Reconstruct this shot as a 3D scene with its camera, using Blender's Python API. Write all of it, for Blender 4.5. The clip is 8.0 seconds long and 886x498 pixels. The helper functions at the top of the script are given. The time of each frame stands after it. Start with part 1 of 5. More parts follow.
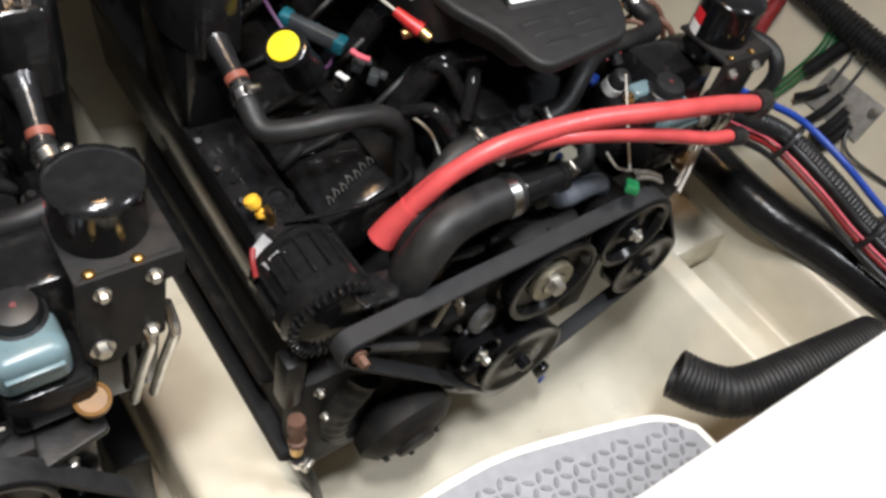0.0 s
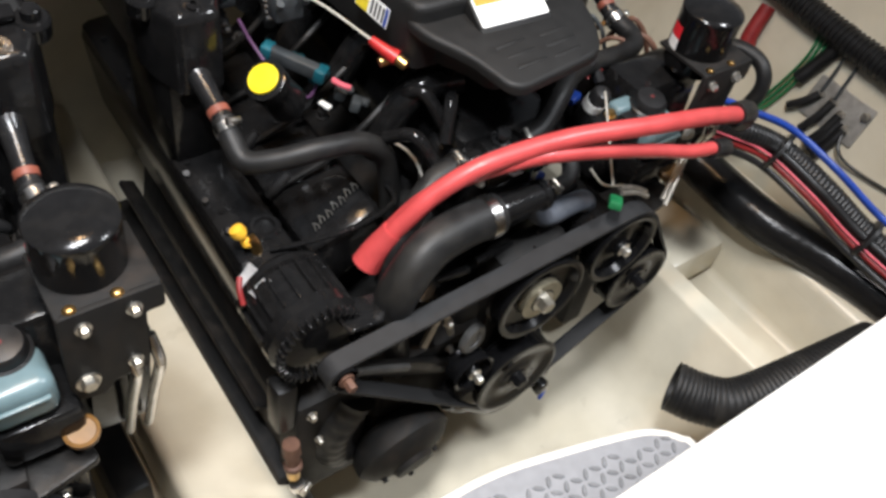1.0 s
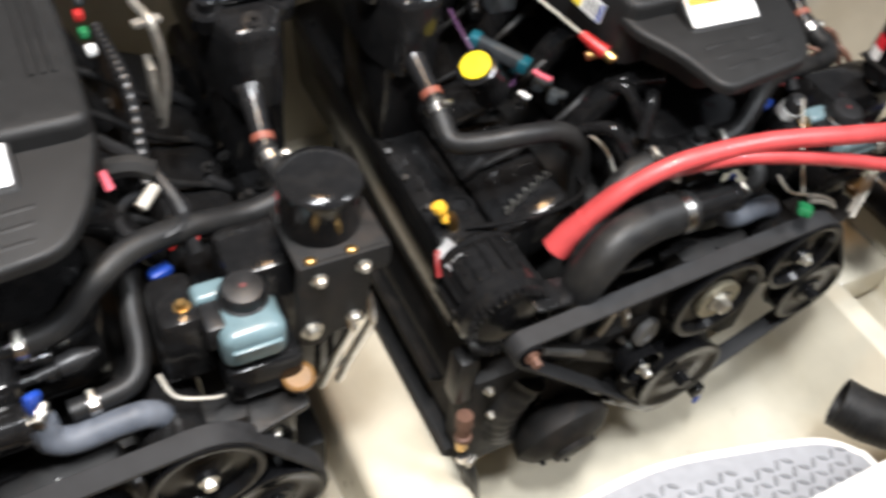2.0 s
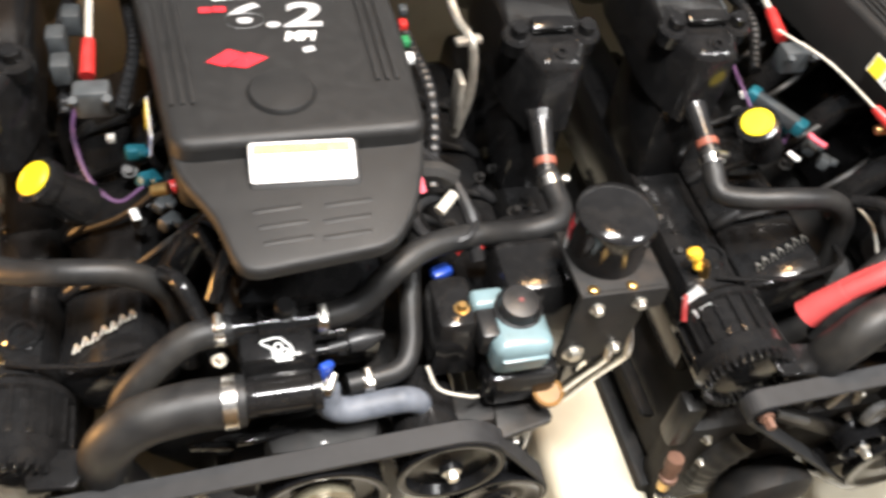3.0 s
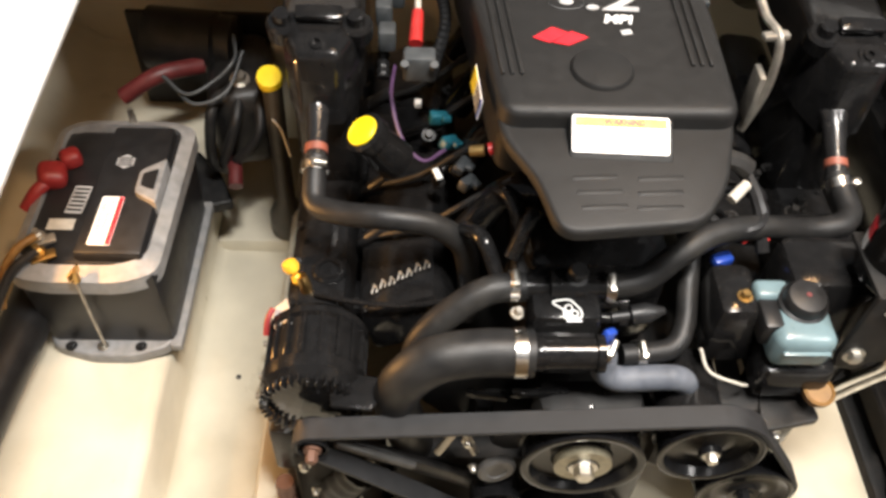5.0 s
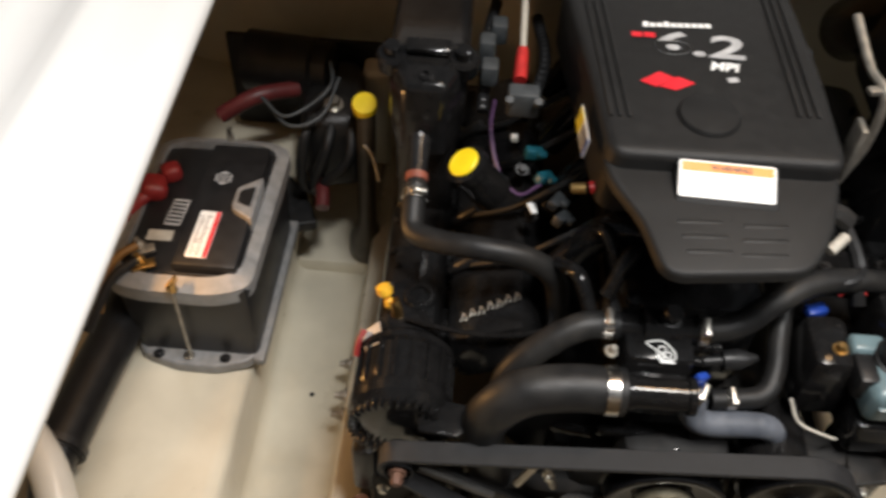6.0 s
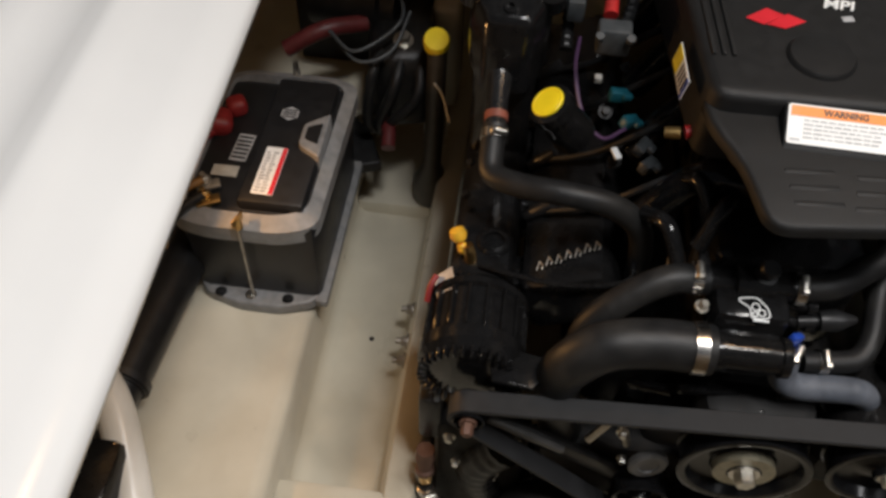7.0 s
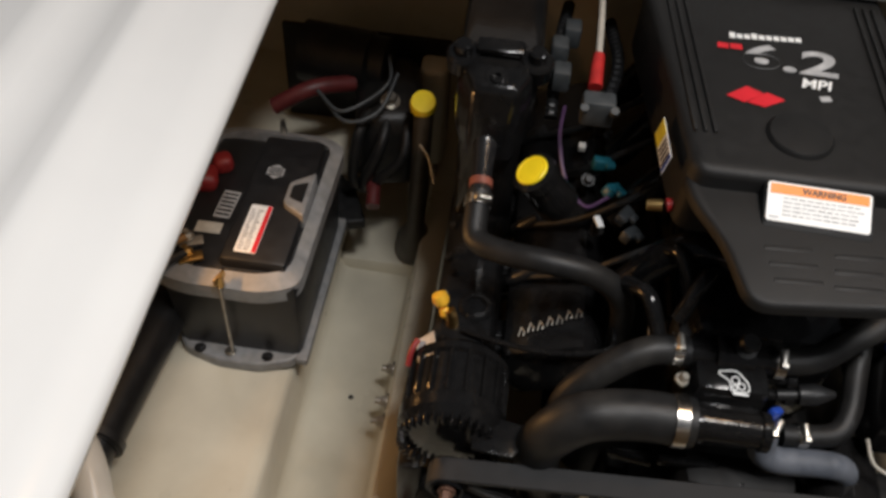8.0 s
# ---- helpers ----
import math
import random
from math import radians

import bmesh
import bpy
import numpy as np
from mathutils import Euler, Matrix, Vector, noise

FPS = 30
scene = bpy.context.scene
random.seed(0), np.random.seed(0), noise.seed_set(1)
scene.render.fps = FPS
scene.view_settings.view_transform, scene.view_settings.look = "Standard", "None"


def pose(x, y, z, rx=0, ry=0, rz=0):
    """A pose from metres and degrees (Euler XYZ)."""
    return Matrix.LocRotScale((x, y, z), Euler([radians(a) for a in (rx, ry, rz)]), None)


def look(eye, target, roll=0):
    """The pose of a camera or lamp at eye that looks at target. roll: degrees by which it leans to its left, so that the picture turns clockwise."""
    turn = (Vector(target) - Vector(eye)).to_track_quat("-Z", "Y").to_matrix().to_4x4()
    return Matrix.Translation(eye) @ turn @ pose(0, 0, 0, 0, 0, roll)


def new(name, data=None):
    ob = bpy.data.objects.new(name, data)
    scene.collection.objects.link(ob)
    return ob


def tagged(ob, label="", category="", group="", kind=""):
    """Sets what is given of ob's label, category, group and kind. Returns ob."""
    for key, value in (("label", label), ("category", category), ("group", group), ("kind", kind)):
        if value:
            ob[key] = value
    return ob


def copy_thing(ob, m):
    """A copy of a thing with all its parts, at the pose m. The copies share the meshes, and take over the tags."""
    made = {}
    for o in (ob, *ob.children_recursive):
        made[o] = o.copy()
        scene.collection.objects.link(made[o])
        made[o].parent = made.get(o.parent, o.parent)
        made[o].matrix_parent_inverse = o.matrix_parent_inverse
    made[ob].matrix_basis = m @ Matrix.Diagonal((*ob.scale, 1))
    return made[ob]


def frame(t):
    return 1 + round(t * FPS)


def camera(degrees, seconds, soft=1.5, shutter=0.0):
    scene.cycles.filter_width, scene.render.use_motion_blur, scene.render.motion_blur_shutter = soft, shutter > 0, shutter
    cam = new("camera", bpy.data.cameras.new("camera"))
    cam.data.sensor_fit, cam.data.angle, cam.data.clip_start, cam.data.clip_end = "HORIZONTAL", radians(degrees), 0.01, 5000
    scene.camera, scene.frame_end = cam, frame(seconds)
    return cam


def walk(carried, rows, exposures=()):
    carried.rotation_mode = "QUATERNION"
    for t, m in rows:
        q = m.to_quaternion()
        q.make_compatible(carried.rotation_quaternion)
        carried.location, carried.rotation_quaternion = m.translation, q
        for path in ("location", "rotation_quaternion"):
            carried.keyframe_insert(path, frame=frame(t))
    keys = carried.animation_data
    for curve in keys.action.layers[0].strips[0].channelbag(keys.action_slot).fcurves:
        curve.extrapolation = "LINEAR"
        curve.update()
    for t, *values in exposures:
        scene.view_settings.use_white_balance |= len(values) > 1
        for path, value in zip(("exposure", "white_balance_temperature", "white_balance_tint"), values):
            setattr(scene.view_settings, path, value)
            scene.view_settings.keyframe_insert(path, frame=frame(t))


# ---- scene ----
cam = camera(54.77, 8.0, soft=3.0, shutter=0.5)
PATH = [
    (0, pose(0.1926, -0.4800, 0.9873, 40.95, -10.64, -34.38)),
    (0.5, pose(0.2156, -0.5332, 0.9944, 41.90, -8.27, -34.84)),
    (1, pose(0.2317, -0.5123, 1.0126, 42.10, -8.09, -34.81)),
    (1.2, pose(0.2170, -0.5138, 1.0032, 43.16, -8.00, -34.74)),
    (2.3, pose(0.0453, -0.4868, 1.0214, 40.86, -5.33, -21.90)),
    (2.5, pose(0.0093, -0.4759, 1.0309, 40.60, -5.21, -18.88)),
    (3, pose(-0.0697, -0.4569, 1.0472, 40.60, -6.13, -12.92)),
    (3.5, pose(-0.1329, -0.4857, 1.0468, 40.26, -4.94, -8.17)),
    (4, pose(-0.1650, -0.5022, 1.0524, 39.49, -3.00, -4.19)),
    (4.5, pose(-0.1960, -0.5024, 1.0460, 39.62, -1.93, -2.04)),
    (5.8, pose(-0.2800, -0.5161, 1.0690, 41.28, -2.63, 2.51)),
    (6, pose(-0.2956, -0.5177, 1.0683, 41.67, -2.15, 3.90)),
    (6.5, pose(-0.3417, -0.5021, 1.0350, 39.78, -1.19, 6.85)),
    (7, pose(-0.3412, -0.4945, 1.0249, 38.15, -1.27, 7.18)),
    (7.5, pose(-0.3442, -0.4806, 1.0336, 39.42, -1.83, 7.17)),
    (8, pose(-0.3454, -0.4794, 1.0409, 41.30, -3.03, 7.37)),
]
EXPOSURES = [(0, -0.12, 6000, 10), (1.2, -0.12, 6000, 10), (2.5, 0.58, 6050, 10), (3.5, 0.9, 6600, 11), (4.7, 0.42, 6600, 11),
             (5.8, -0.25, 6400, 10), (6.5, -1.34, 6250, 11), (8.0, -1.3, 6250, 11)]
walk(cam, PATH, EXPOSURES)

# ---- world and lamps ----
world = bpy.data.worlds.new("hall_light")
scene.world = world
world.use_nodes = True
world.node_tree.nodes["Background"].inputs[0].default_value = (0.93, 0.96, 1.0, 1)
world.node_tree.nodes["Background"].inputs[1].default_value = 0.17


def area_lamp(name, eye, target, sx, sy, watts, colour):
    data = bpy.data.lights.new(name, "AREA")
    data.shape, data.size, data.size_y, data.energy, data.color = "RECTANGLE", sx, sy, watts, colour
    ob = new(name, data)
    ob.matrix_world = look(eye, target)
    return ob


# Added spot for the overhead light; its soft cone dims the aft end.
spot = bpy.data.lights.new("overhead_spot", "SPOT")
spot.energy, spot.color, spot.spot_size, spot.spot_blend, spot.shadow_soft_size = 262, (1.0, 0.94, 0.865), radians(84), 1.0, 0.22
new("overhead_spot", spot).matrix_world = look((0.40, -0.15, 2.4), (0.40, -0.42, 0))
# Added fill without a known fixture: brightens the starboard floor and wall.
area_lamp("starboard_fill", (2.0, -0.85, 2.5), (1.2, 0.0, 0), 0.5, 0.3, 54, (1.0, 0.98, 0.95))
# Added fill to lighten the coaming, shelf and battery on the port side.
area_lamp("port_fill", (0.0, -0.45, 2.4), (-0.62, -0.05, 0.0), 0.25, 0.25, 58, (1.0, 0.98, 0.95))
area_lamp("warm_lamp", (0.5, 0.35, 2.3), (0.42, 0.1, 0.0), 0.12, 0.12, 13, (1.0, 0.58, 0.25))
area_lamp("courtesy_lamp", (-0.735 * 1.1, 0.215 * 1.1, 0.165 * 1.1), (-0.40, 0.10, 0.36), 0.06, 0.03, 3.2, (1.0, 0.5, 0.16))

# ---- materials ----
K = 1.1  # metres per drawing unit: the engines' drawing is in units of 1.1 m


def mat(name, colour, rough=0.5, metal=0.0, vary=0.25, scale=60.0, bump=0.15, fine=600.0, coat=0.0, stain=None, stain_scale=7.0, stain_amount=0.5, trans=0.0, spec=0.5):
    m = bpy.data.materials.new(name)
    m.use_nodes = True
    nt = m.node_tree
    b = nt.nodes["Principled BSDF"]
    tc = nt.nodes.new("ShaderNodeTexCoord")
    n1 = nt.nodes.new("ShaderNodeTexNoise")
    n1.inputs["Scale"].default_value, n1.inputs["Detail"].default_value = scale, 5
    nt.links.new(tc.outputs["Object"], n1.inputs["Vector"])
    n2 = nt.nodes.new("ShaderNodeTexNoise")
    n2.inputs["Scale"].default_value, n2.inputs["Detail"].default_value = fine, 3
    nt.links.new(tc.outputs["Object"], n2.inputs["Vector"])
    ramp = nt.nodes.new("ShaderNodeValToRGB")
    ramp.color_ramp.elements[0].position, ramp.color_ramp.elements[1].position = 0.3, 0.7
    ramp.color_ramp.elements[0].color = (*[c * (1 - vary) for c in colour], 1)
    ramp.color_ramp.elements[1].color = (*[min(1, c * (1 + vary * 0.6)) for c in colour], 1)
    nt.links.new(n1.outputs["Fac"], ramp.inputs["Fac"])
    out = ramp.outputs["Color"]
    if stain:
        n3 = nt.nodes.new("ShaderNodeTexNoise")
        n3.inputs["Scale"].default_value, n3.inputs["Detail"].default_value, n3.inputs["Distortion"].default_value = stain_scale, 8, 0.8
        nt.links.new(tc.outputs["Object"], n3.inputs["Vector"])
        r3 = nt.nodes.new("ShaderNodeValToRGB")
        r3.color_ramp.elements[0].position, r3.color_ramp.elements[1].position = 0.48, 0.75
        r3.color_ramp.elements[0].color, r3.color_ramp.elements[1].color = (0, 0, 0, 1), (stain_amount,) * 3 + (1,)
        nt.links.new(n3.outputs["Fac"], r3.inputs["Fac"])
        mix = nt.nodes.new("ShaderNodeMix")
        mix.data_type = "RGBA"
        nt.links.new(r3.outputs["Color"], mix.inputs[0])
        nt.links.new(out, mix.inputs[6])
        mix.inputs[7].default_value = (*stain, 1)
        out = mix.outputs[2]
    nt.links.new(out, b.inputs["Base Color"])
    rr = nt.nodes.new("ShaderNodeMapRange")
    rr.inputs[3].default_value, rr.inputs[4].default_value = max(0.03, rough * 0.75), min(1, rough * 1.25)
    nt.links.new(n1.outputs["Fac"], rr.inputs[0])
    nt.links.new(rr.outputs[0], b.inputs["Roughness"])
    b.inputs["Metallic"].default_value = metal
    b.inputs["Specular IOR Level"].default_value = spec
    b.inputs["Coat Weight"].default_value = coat
    b.inputs["Coat Roughness"].default_value = 0.08
    b.inputs["Transmission Weight"].default_value = trans
    bp = nt.nodes.new("ShaderNodeBump")
    bp.inputs["Strength"].default_value, bp.inputs["Distance"].default_value = bump, 0.001
    nt.links.new(n2.outputs["Fac"], bp.inputs["Height"])
    nt.links.new(bp.outputs[0], b.inputs["Normal"])
    return m


PAINT = mat("gloss_black_engine_paint", (0.0082, 0.0081, 0.0083), 0.14, spec=0.28, bump=0.35, fine=110, stain=(0.02, 0.018, 0.016), stain_scale=24, stain_amount=0.3)
CAST = mat("satin_black_casting", (0.0105, 0.0103, 0.0101), 0.36, spec=0.26, bump=0.5, fine=420, stain=(0.035, 0.03, 0.026), stain_scale=18)
# Paler base puts the elbow necks' sheen into the colour, besides worn flecks.
NECK = mat("worn_sheen_black_casting", (0.012, 0.012, 0.0125), 0.24, bump=0.4, fine=200, stain=(0.05, 0.046, 0.042), stain_scale=40, stain_amount=0.4)
COVER = mat("moulded_black_plastic", (0.0102, 0.01, 0.0098), 0.5, vary=0.12, bump=0.35, fine=1500, spec=0.3)
PLASTIC = mat("black_plastic", (0.013, 0.013, 0.0135), 0.38, spec=0.36, bump=0.1)
RUBBER = mat("black_rubber_hose", (0.012, 0.012, 0.0122), 0.45, bump=0.3, fine=900, stain=(0.05, 0.046, 0.04), stain_scale=16, stain_amount=0.35, spec=0.3)
BELT = mat("ribbed_belt_rubber", (0.017, 0.017, 0.0178), 0.62, spec=0.35, bump=0.3, fine=900)
STEEL = mat("stainless_band", (0.62, 0.6, 0.57), 0.25, 1.0, bump=0.1)
ZINC = mat("zinc_bolt", (0.55, 0.53, 0.48), 0.35, 1.0, bump=0.2)
BRASS = mat("brass_fitting", (0.55, 0.36, 0.14), 0.35, 1.0)
COPPER = mat("orange_silicone_ring", (0.22, 0.065, 0.04), 0.5)
WRAP = mat("wrinkled_black_plastic_sleeve", (0.010, 0.010, 0.0105), 0.24, bump=1.0, fine=55, spec=0.2)
MOUNT = mat("dull_black_steel", (0.012, 0.0115, 0.011), 0.6, bump=0.3, spec=0.2, stain=(0.035, 0.026, 0.02), stain_scale=22)
# On the hose behind the battery, the darkness is shade put into the colour.
REDD = mat("dark_red_and_shaded_red", (0.10, 0.015, 0.015), 0.5)
PULLEY = mat("black_pulley_steel", (0.007, 0.007, 0.0075), 0.2, bump=0.1, spec=0.14)
HUBM = mat("worn_pulley_hub", (0.30, 0.27, 0.19), 0.45, 0.6, stain=(0.05, 0.045, 0.035), stain_scale=60)
GEL = mat("white_gelcoat", (0.80, 0.78, 0.72), 0.3, vary=0.08, scale=9, bump=0.08, fine=90, stain=(0.45, 0.36, 0.2), stain_scale=4.5, stain_amount=0.35)
GELB = mat("bilge_gelcoat", (0.58, 0.535, 0.425), 0.3, vary=0.08, scale=14, bump=0.25, fine=60, stain=(0.42, 0.36, 0.24), stain_scale=6, stain_amount=0.3)
DECK = mat("glossy_white_deck", (0.86, 0.86, 0.84), 0.2, vary=0.03, scale=5, bump=0.03, fine=200)
RED = mat("red_rubber_hose", (0.50, 0.062, 0.062), 0.42, vary=0.2, scale=25, bump=0.15, coat=0.1)
REDP = mat("red_plastic", (0.42, 0.022, 0.02), 0.4)
REDC = mat("dull_red_rubber", (0.22, 0.015, 0.015), 0.5)
PADGREY = mat("dull_grey_pad", (0.09, 0.088, 0.085), 0.5, stain=(0.03, 0.03, 0.03), stain_scale=40)
# A cream bottle's colour, darkened to put in the shade it stands in.
SHADED = mat("shaded_bottle_plastic", (0.045, 0.038, 0.028), 0.45, stain=(0.06, 0.05, 0.04), stain_scale=30)
YELLOW = mat("yellow_plastic", (0.85, 0.66, 0.01), 0.45, vary=0.08)
ORANGEY = mat("amber_plastic", (0.75, 0.42, 0.03), 0.4)
BROWNCAP = mat("ochre_cap", (0.2, 0.1, 0.025), 0.5)
TANK = mat("pale_blue_translucent_plastic", (0.12, 0.178, 0.195), 0.3, vary=0.15, scale=30)
BLUE = mat("blue_plastic", (0.014, 0.05, 0.30), 0.35)
TEAL = mat("teal_plastic", (0.01, 0.09, 0.12), 0.4)
GREYC = mat("grey_connector_plastic", (0.045, 0.05, 0.053), 0.45)
GREYH = mat("faded_blue_grey_hose", (0.075, 0.085, 0.105), 0.6, stain=(0.15, 0.16, 0.18), stain_scale=30)
WHITE = mat("white_print", (0.8, 0.8, 0.78), 0.5, vary=0.05)
SILVERP = mat("silver_print", (0.4, 0.4, 0.4), 0.4, vary=0.3)
ORANGEP = mat("orange_print", (0.85, 0.25, 0.02), 0.5, vary=0.05)
REDPR = mat("red_print", (0.62, 0.02, 0.03), 0.4, vary=0.1)
BLACKP = mat("black_print", (0.02, 0.02, 0.02), 0.5)
YELLOWP = mat("yellow_print", (0.75, 0.6, 0.03), 0.5)
PURPLE = mat("purple_wire", (0.08, 0.035, 0.09), 0.5)
PINK = mat("pink_wire", (0.7, 0.12, 0.16), 0.5)
GREEN = mat("green_wire", (0.01, 0.14, 0.045), 0.5)
GREYW = mat("pale_wire", (0.45, 0.42, 0.36), 0.5)
BOXGREY = mat("grey_battery_tray_plastic", (0.22, 0.22, 0.22), 0.4, stain=(0.3, 0.28, 0.25), stain_scale=20)
CASE = mat("battery_case_plastic", (0.012, 0.012, 0.013), 0.42)
LEADM = mat("lead_terminal", (0.4, 0.37, 0.32), 0.45, 0.8)
MATGREY = mat("grey_non_skid_vinyl", (0.26, 0.265, 0.28), 0.55, vary=0.1)
MATDARK = mat("worn_tread_ridge", (0.17, 0.175, 0.185), 0.5)
PLATE = mat("grey_mounting_plate", (0.3, 0.29, 0.27), 0.5, 0.3)
RUST = mat("rusty_steel", (0.12, 0.06, 0.04), 0.6, 0.3, stain=(0.2, 0.1, 0.06), stain_scale=50)


# ---- mesh helpers ----
def part(name, bm, material, parent=None, label="", angle=38):
    for v in bm.verts:
        v.co *= K
    bmesh.ops.recalc_face_normals(bm, faces=bm.faces)
    me = bpy.data.meshes.new(name)
    bm.to_mesh(me)
    bm.free()
    me.polygons.foreach_set("use_smooth", [True] * len(me.polygons))
    me.set_sharp_from_angle(angle=radians(angle))
    me.materials.append(material)
    ob = new(name, me)
    if parent is not None:
        ob.parent = parent
        if parent.type == "EMPTY":
            ob.matrix_parent_inverse = Matrix.Translation(-Vector(parent.location))
    if label:
        ob["label"] = label
    return ob


def thing(name, base, label, category, group=""):
    ob = new(name)
    ob.empty_display_size = 0.05
    ob.location = Vector(base) * K
    return tagged(ob, label, category, group)


def box(c, s, bevel=0.003, rot=(0, 0, 0), bm=None, seg=2, taper=None):
    bm = bm or bmesh.new()
    r = bmesh.ops.create_cube(bm, size=1)
    vs = r["verts"]
    for v in vs:
        v.co = Vector((v.co.x * s[0], v.co.y * s[1], v.co.z * s[2]))
        if taper and v.co.z > 0:
            v.co.x *= taper[0]
            v.co.y *= taper[1]
    if bevel > 0:
        es = {e for v in vs for e in v.link_edges}
        r = bmesh.ops.bevel(bm, geom=list(es) + vs, offset=min(bevel, min(s) * 0.45), segments=seg, affect="EDGES", profile=0.5)
        vs = list({v for v in r["verts"]} | {v for v in vs if v.is_valid})
    m = pose(*c, *rot)
    for v in vs:
        v.co = m @ v.co
    return bm


def turn_to(axis):
    return Vector(axis).to_track_quat("Z", "Y").to_matrix().to_4x4()


def lathe(c, axis, profile, n=24, bm=None):
    """profile: (radius, height along the axis) from one end to the other."""
    bm = bm or bmesh.new()
    m = Matrix.Translation(c) @ turn_to(axis)
    rings = []
    for r, h in profile:
        if r <= 0:
            rings.append([bm.verts.new(m @ Vector((0, 0, h)))])
        else:
            rings.append([bm.verts.new(m @ Vector((r * math.cos(2 * math.pi * i / n), r * math.sin(2 * math.pi * i / n), h))) for i in range(n)])
    for a, b in zip(rings, rings[1:]):
        for i in range(n):
            j = (i + 1) % n
            q = [a[i % len(a)], a[j % len(a)], b[j % len(b)], b[i % len(b)]]
            f = list(dict.fromkeys(q))
            if len(f) > 2:
                bm.faces.new(f)
    for ring in (rings[0], rings[-1]):
        if len(ring) > 2:
            bm.faces.new(ring)
    return bm


def disc(c, axis, r, h, edge=0.002, n=24, bm=None):
    return lathe(c, axis, [(r - edge, 0), (r, edge), (r, h - edge), (r - edge, h)], n, bm)


def hexhead(c, axis, r, h, bm=None):
    bm = lathe(c, axis, [(r * 1.45, 0), (r * 1.45, h * 0.25), (r, h * 0.25)], 12, bm)
    return lathe(c, axis, [(r * 0.99, h * 0.2), (r, h * 0.85), (r * 0.8, h)], 6, bm)


def spline(pts, per=8):
    P = [Vector(p) for p in pts]
    P = [P[0] * 2 - P[1]] + P + [P[-1] * 2 - P[-2]]
    out = []
    for i in range(1, len(P) - 2):
        a, b, c, d = P[i - 1:i + 3]
        for k in range(per):
            t = k / per
            out.append(0.5 * (2 * b + (c - a) * t + (2 * a - 5 * b + 4 * c - d) * t * t + (3 * b - a - 3 * c + d) * t ** 3))
    out.append(P[-2])
    return out


def tube(pts, r, n=12, per=8, rings=0, depth=0.1, bm=None, hollow=False, r1=None):
    """A hose along pts. rings: corrugations in all; hollow: an open, dark far end."""
    bm = bm or bmesh.new()
    line = spline(pts, per) if len(pts) > 2 else [Vector(p) for p in pts]
    if rings:
        fine, total = [], rings * 4
        seg = [0]
        for a, b in zip(line, line[1:]):
            seg.append(seg[-1] + (b - a).length)
        for k in range(total + 1):
            s = seg[-1] * k / total
            i = min(max(j for j in range(len(seg)) if seg[j] <= s + 1e-9), len(line) - 2)
            fine.append(line[i].lerp(line[i + 1], (s - seg[i]) / max(1e-9, seg[i + 1] - seg[i])))
        line = fine
    up = Vector((0.3, 0.2, 1)).normalized()
    last = None
    for i, p in enumerate(line):
        d = (line[min(i + 1, len(line) - 1)] - line[max(i - 1, 0)]).normalized()
        side = d.cross(up)
        if side.length < 0.1:
            side = d.cross(Vector((1, 0.3, 0)))
        side.normalize()
        up = side.cross(d).normalized()
        rr = r if r1 is None else r + (r1 - r) * i / (len(line) - 1)
        if rings:
            rr *= 1 - depth * (0, 0.7, 1, 0.7)[i % 4]
        ring = [bm.verts.new(p + (side * math.cos(2 * math.pi * k / n) + up * math.sin(2 * math.pi * k / n)) * rr) for k in range(n)]
        if last:
            for k in range(n):
                bm.faces.new((last[k], last[(k + 1) % n], ring[(k + 1) % n], ring[k]))
        elif not hollow:
            bm.faces.new(ring)
        else:
            inner = [bm.verts.new(p + (v.co - p) * 0.86) for v in ring]
            deep = [bm.verts.new(v.co + d * r) for v in inner]
            for k in range(n):
                j = (k + 1) % n
                bm.faces.new((ring[k], ring[j], inner[j], inner[k]))
                bm.faces.new((inner[k], inner[j], deep[j], deep[k]))
            bm.faces.new(deep)
        last = ring
    bm.faces.new(last)
    return bm


def slab(outline, z0, z1, bevel=0.0, bm=None, m=None, seg=3):
    """A flat piece with that outline (x, y), from z0 up to z1, with a rounded upper rim."""
    bm = bm or bmesh.new()
    n = len(outline)
    cx, cy = sum(p[0] for p in outline) / n, sum(p[1] for p in outline) / n
    levels = [(0, z0)] + ([(0, z1 - bevel)] + [(bevel * (1 - math.cos(a)), z1 - bevel + bevel * math.sin(a)) for a in [math.pi / 2 * (k + 1) / seg for k in range(seg)]] if bevel else [(0, z1)])
    rings = []
    for inset, z in levels:
        ring = []
        for i, (x, y) in enumerate(outline):
            ax, ay = outline[i - 1]
            bx, by = outline[(i + 1) % n]
            nx, ny = (by - ay), -(bx - ax)
            ln = math.hypot(nx, ny) or 1
            nx, ny = nx / ln, ny / ln
            if nx * (x - cx) + ny * (y - cy) < 0:
                nx, ny = -nx, -ny
            v = Vector((x - nx * inset, y - ny * inset, z))
            ring.append(bm.verts.new(m @ v if m else v))
        rings.append(ring)
    for a, b in zip(rings, rings[1:]):
        for i in range(n):
            j = (i + 1) % n
            bm.faces.new((a[i], a[j], b[j], b[i]))
    bm.faces.new(rings[0])
    bm.faces.new(rings[-1])
    return bm


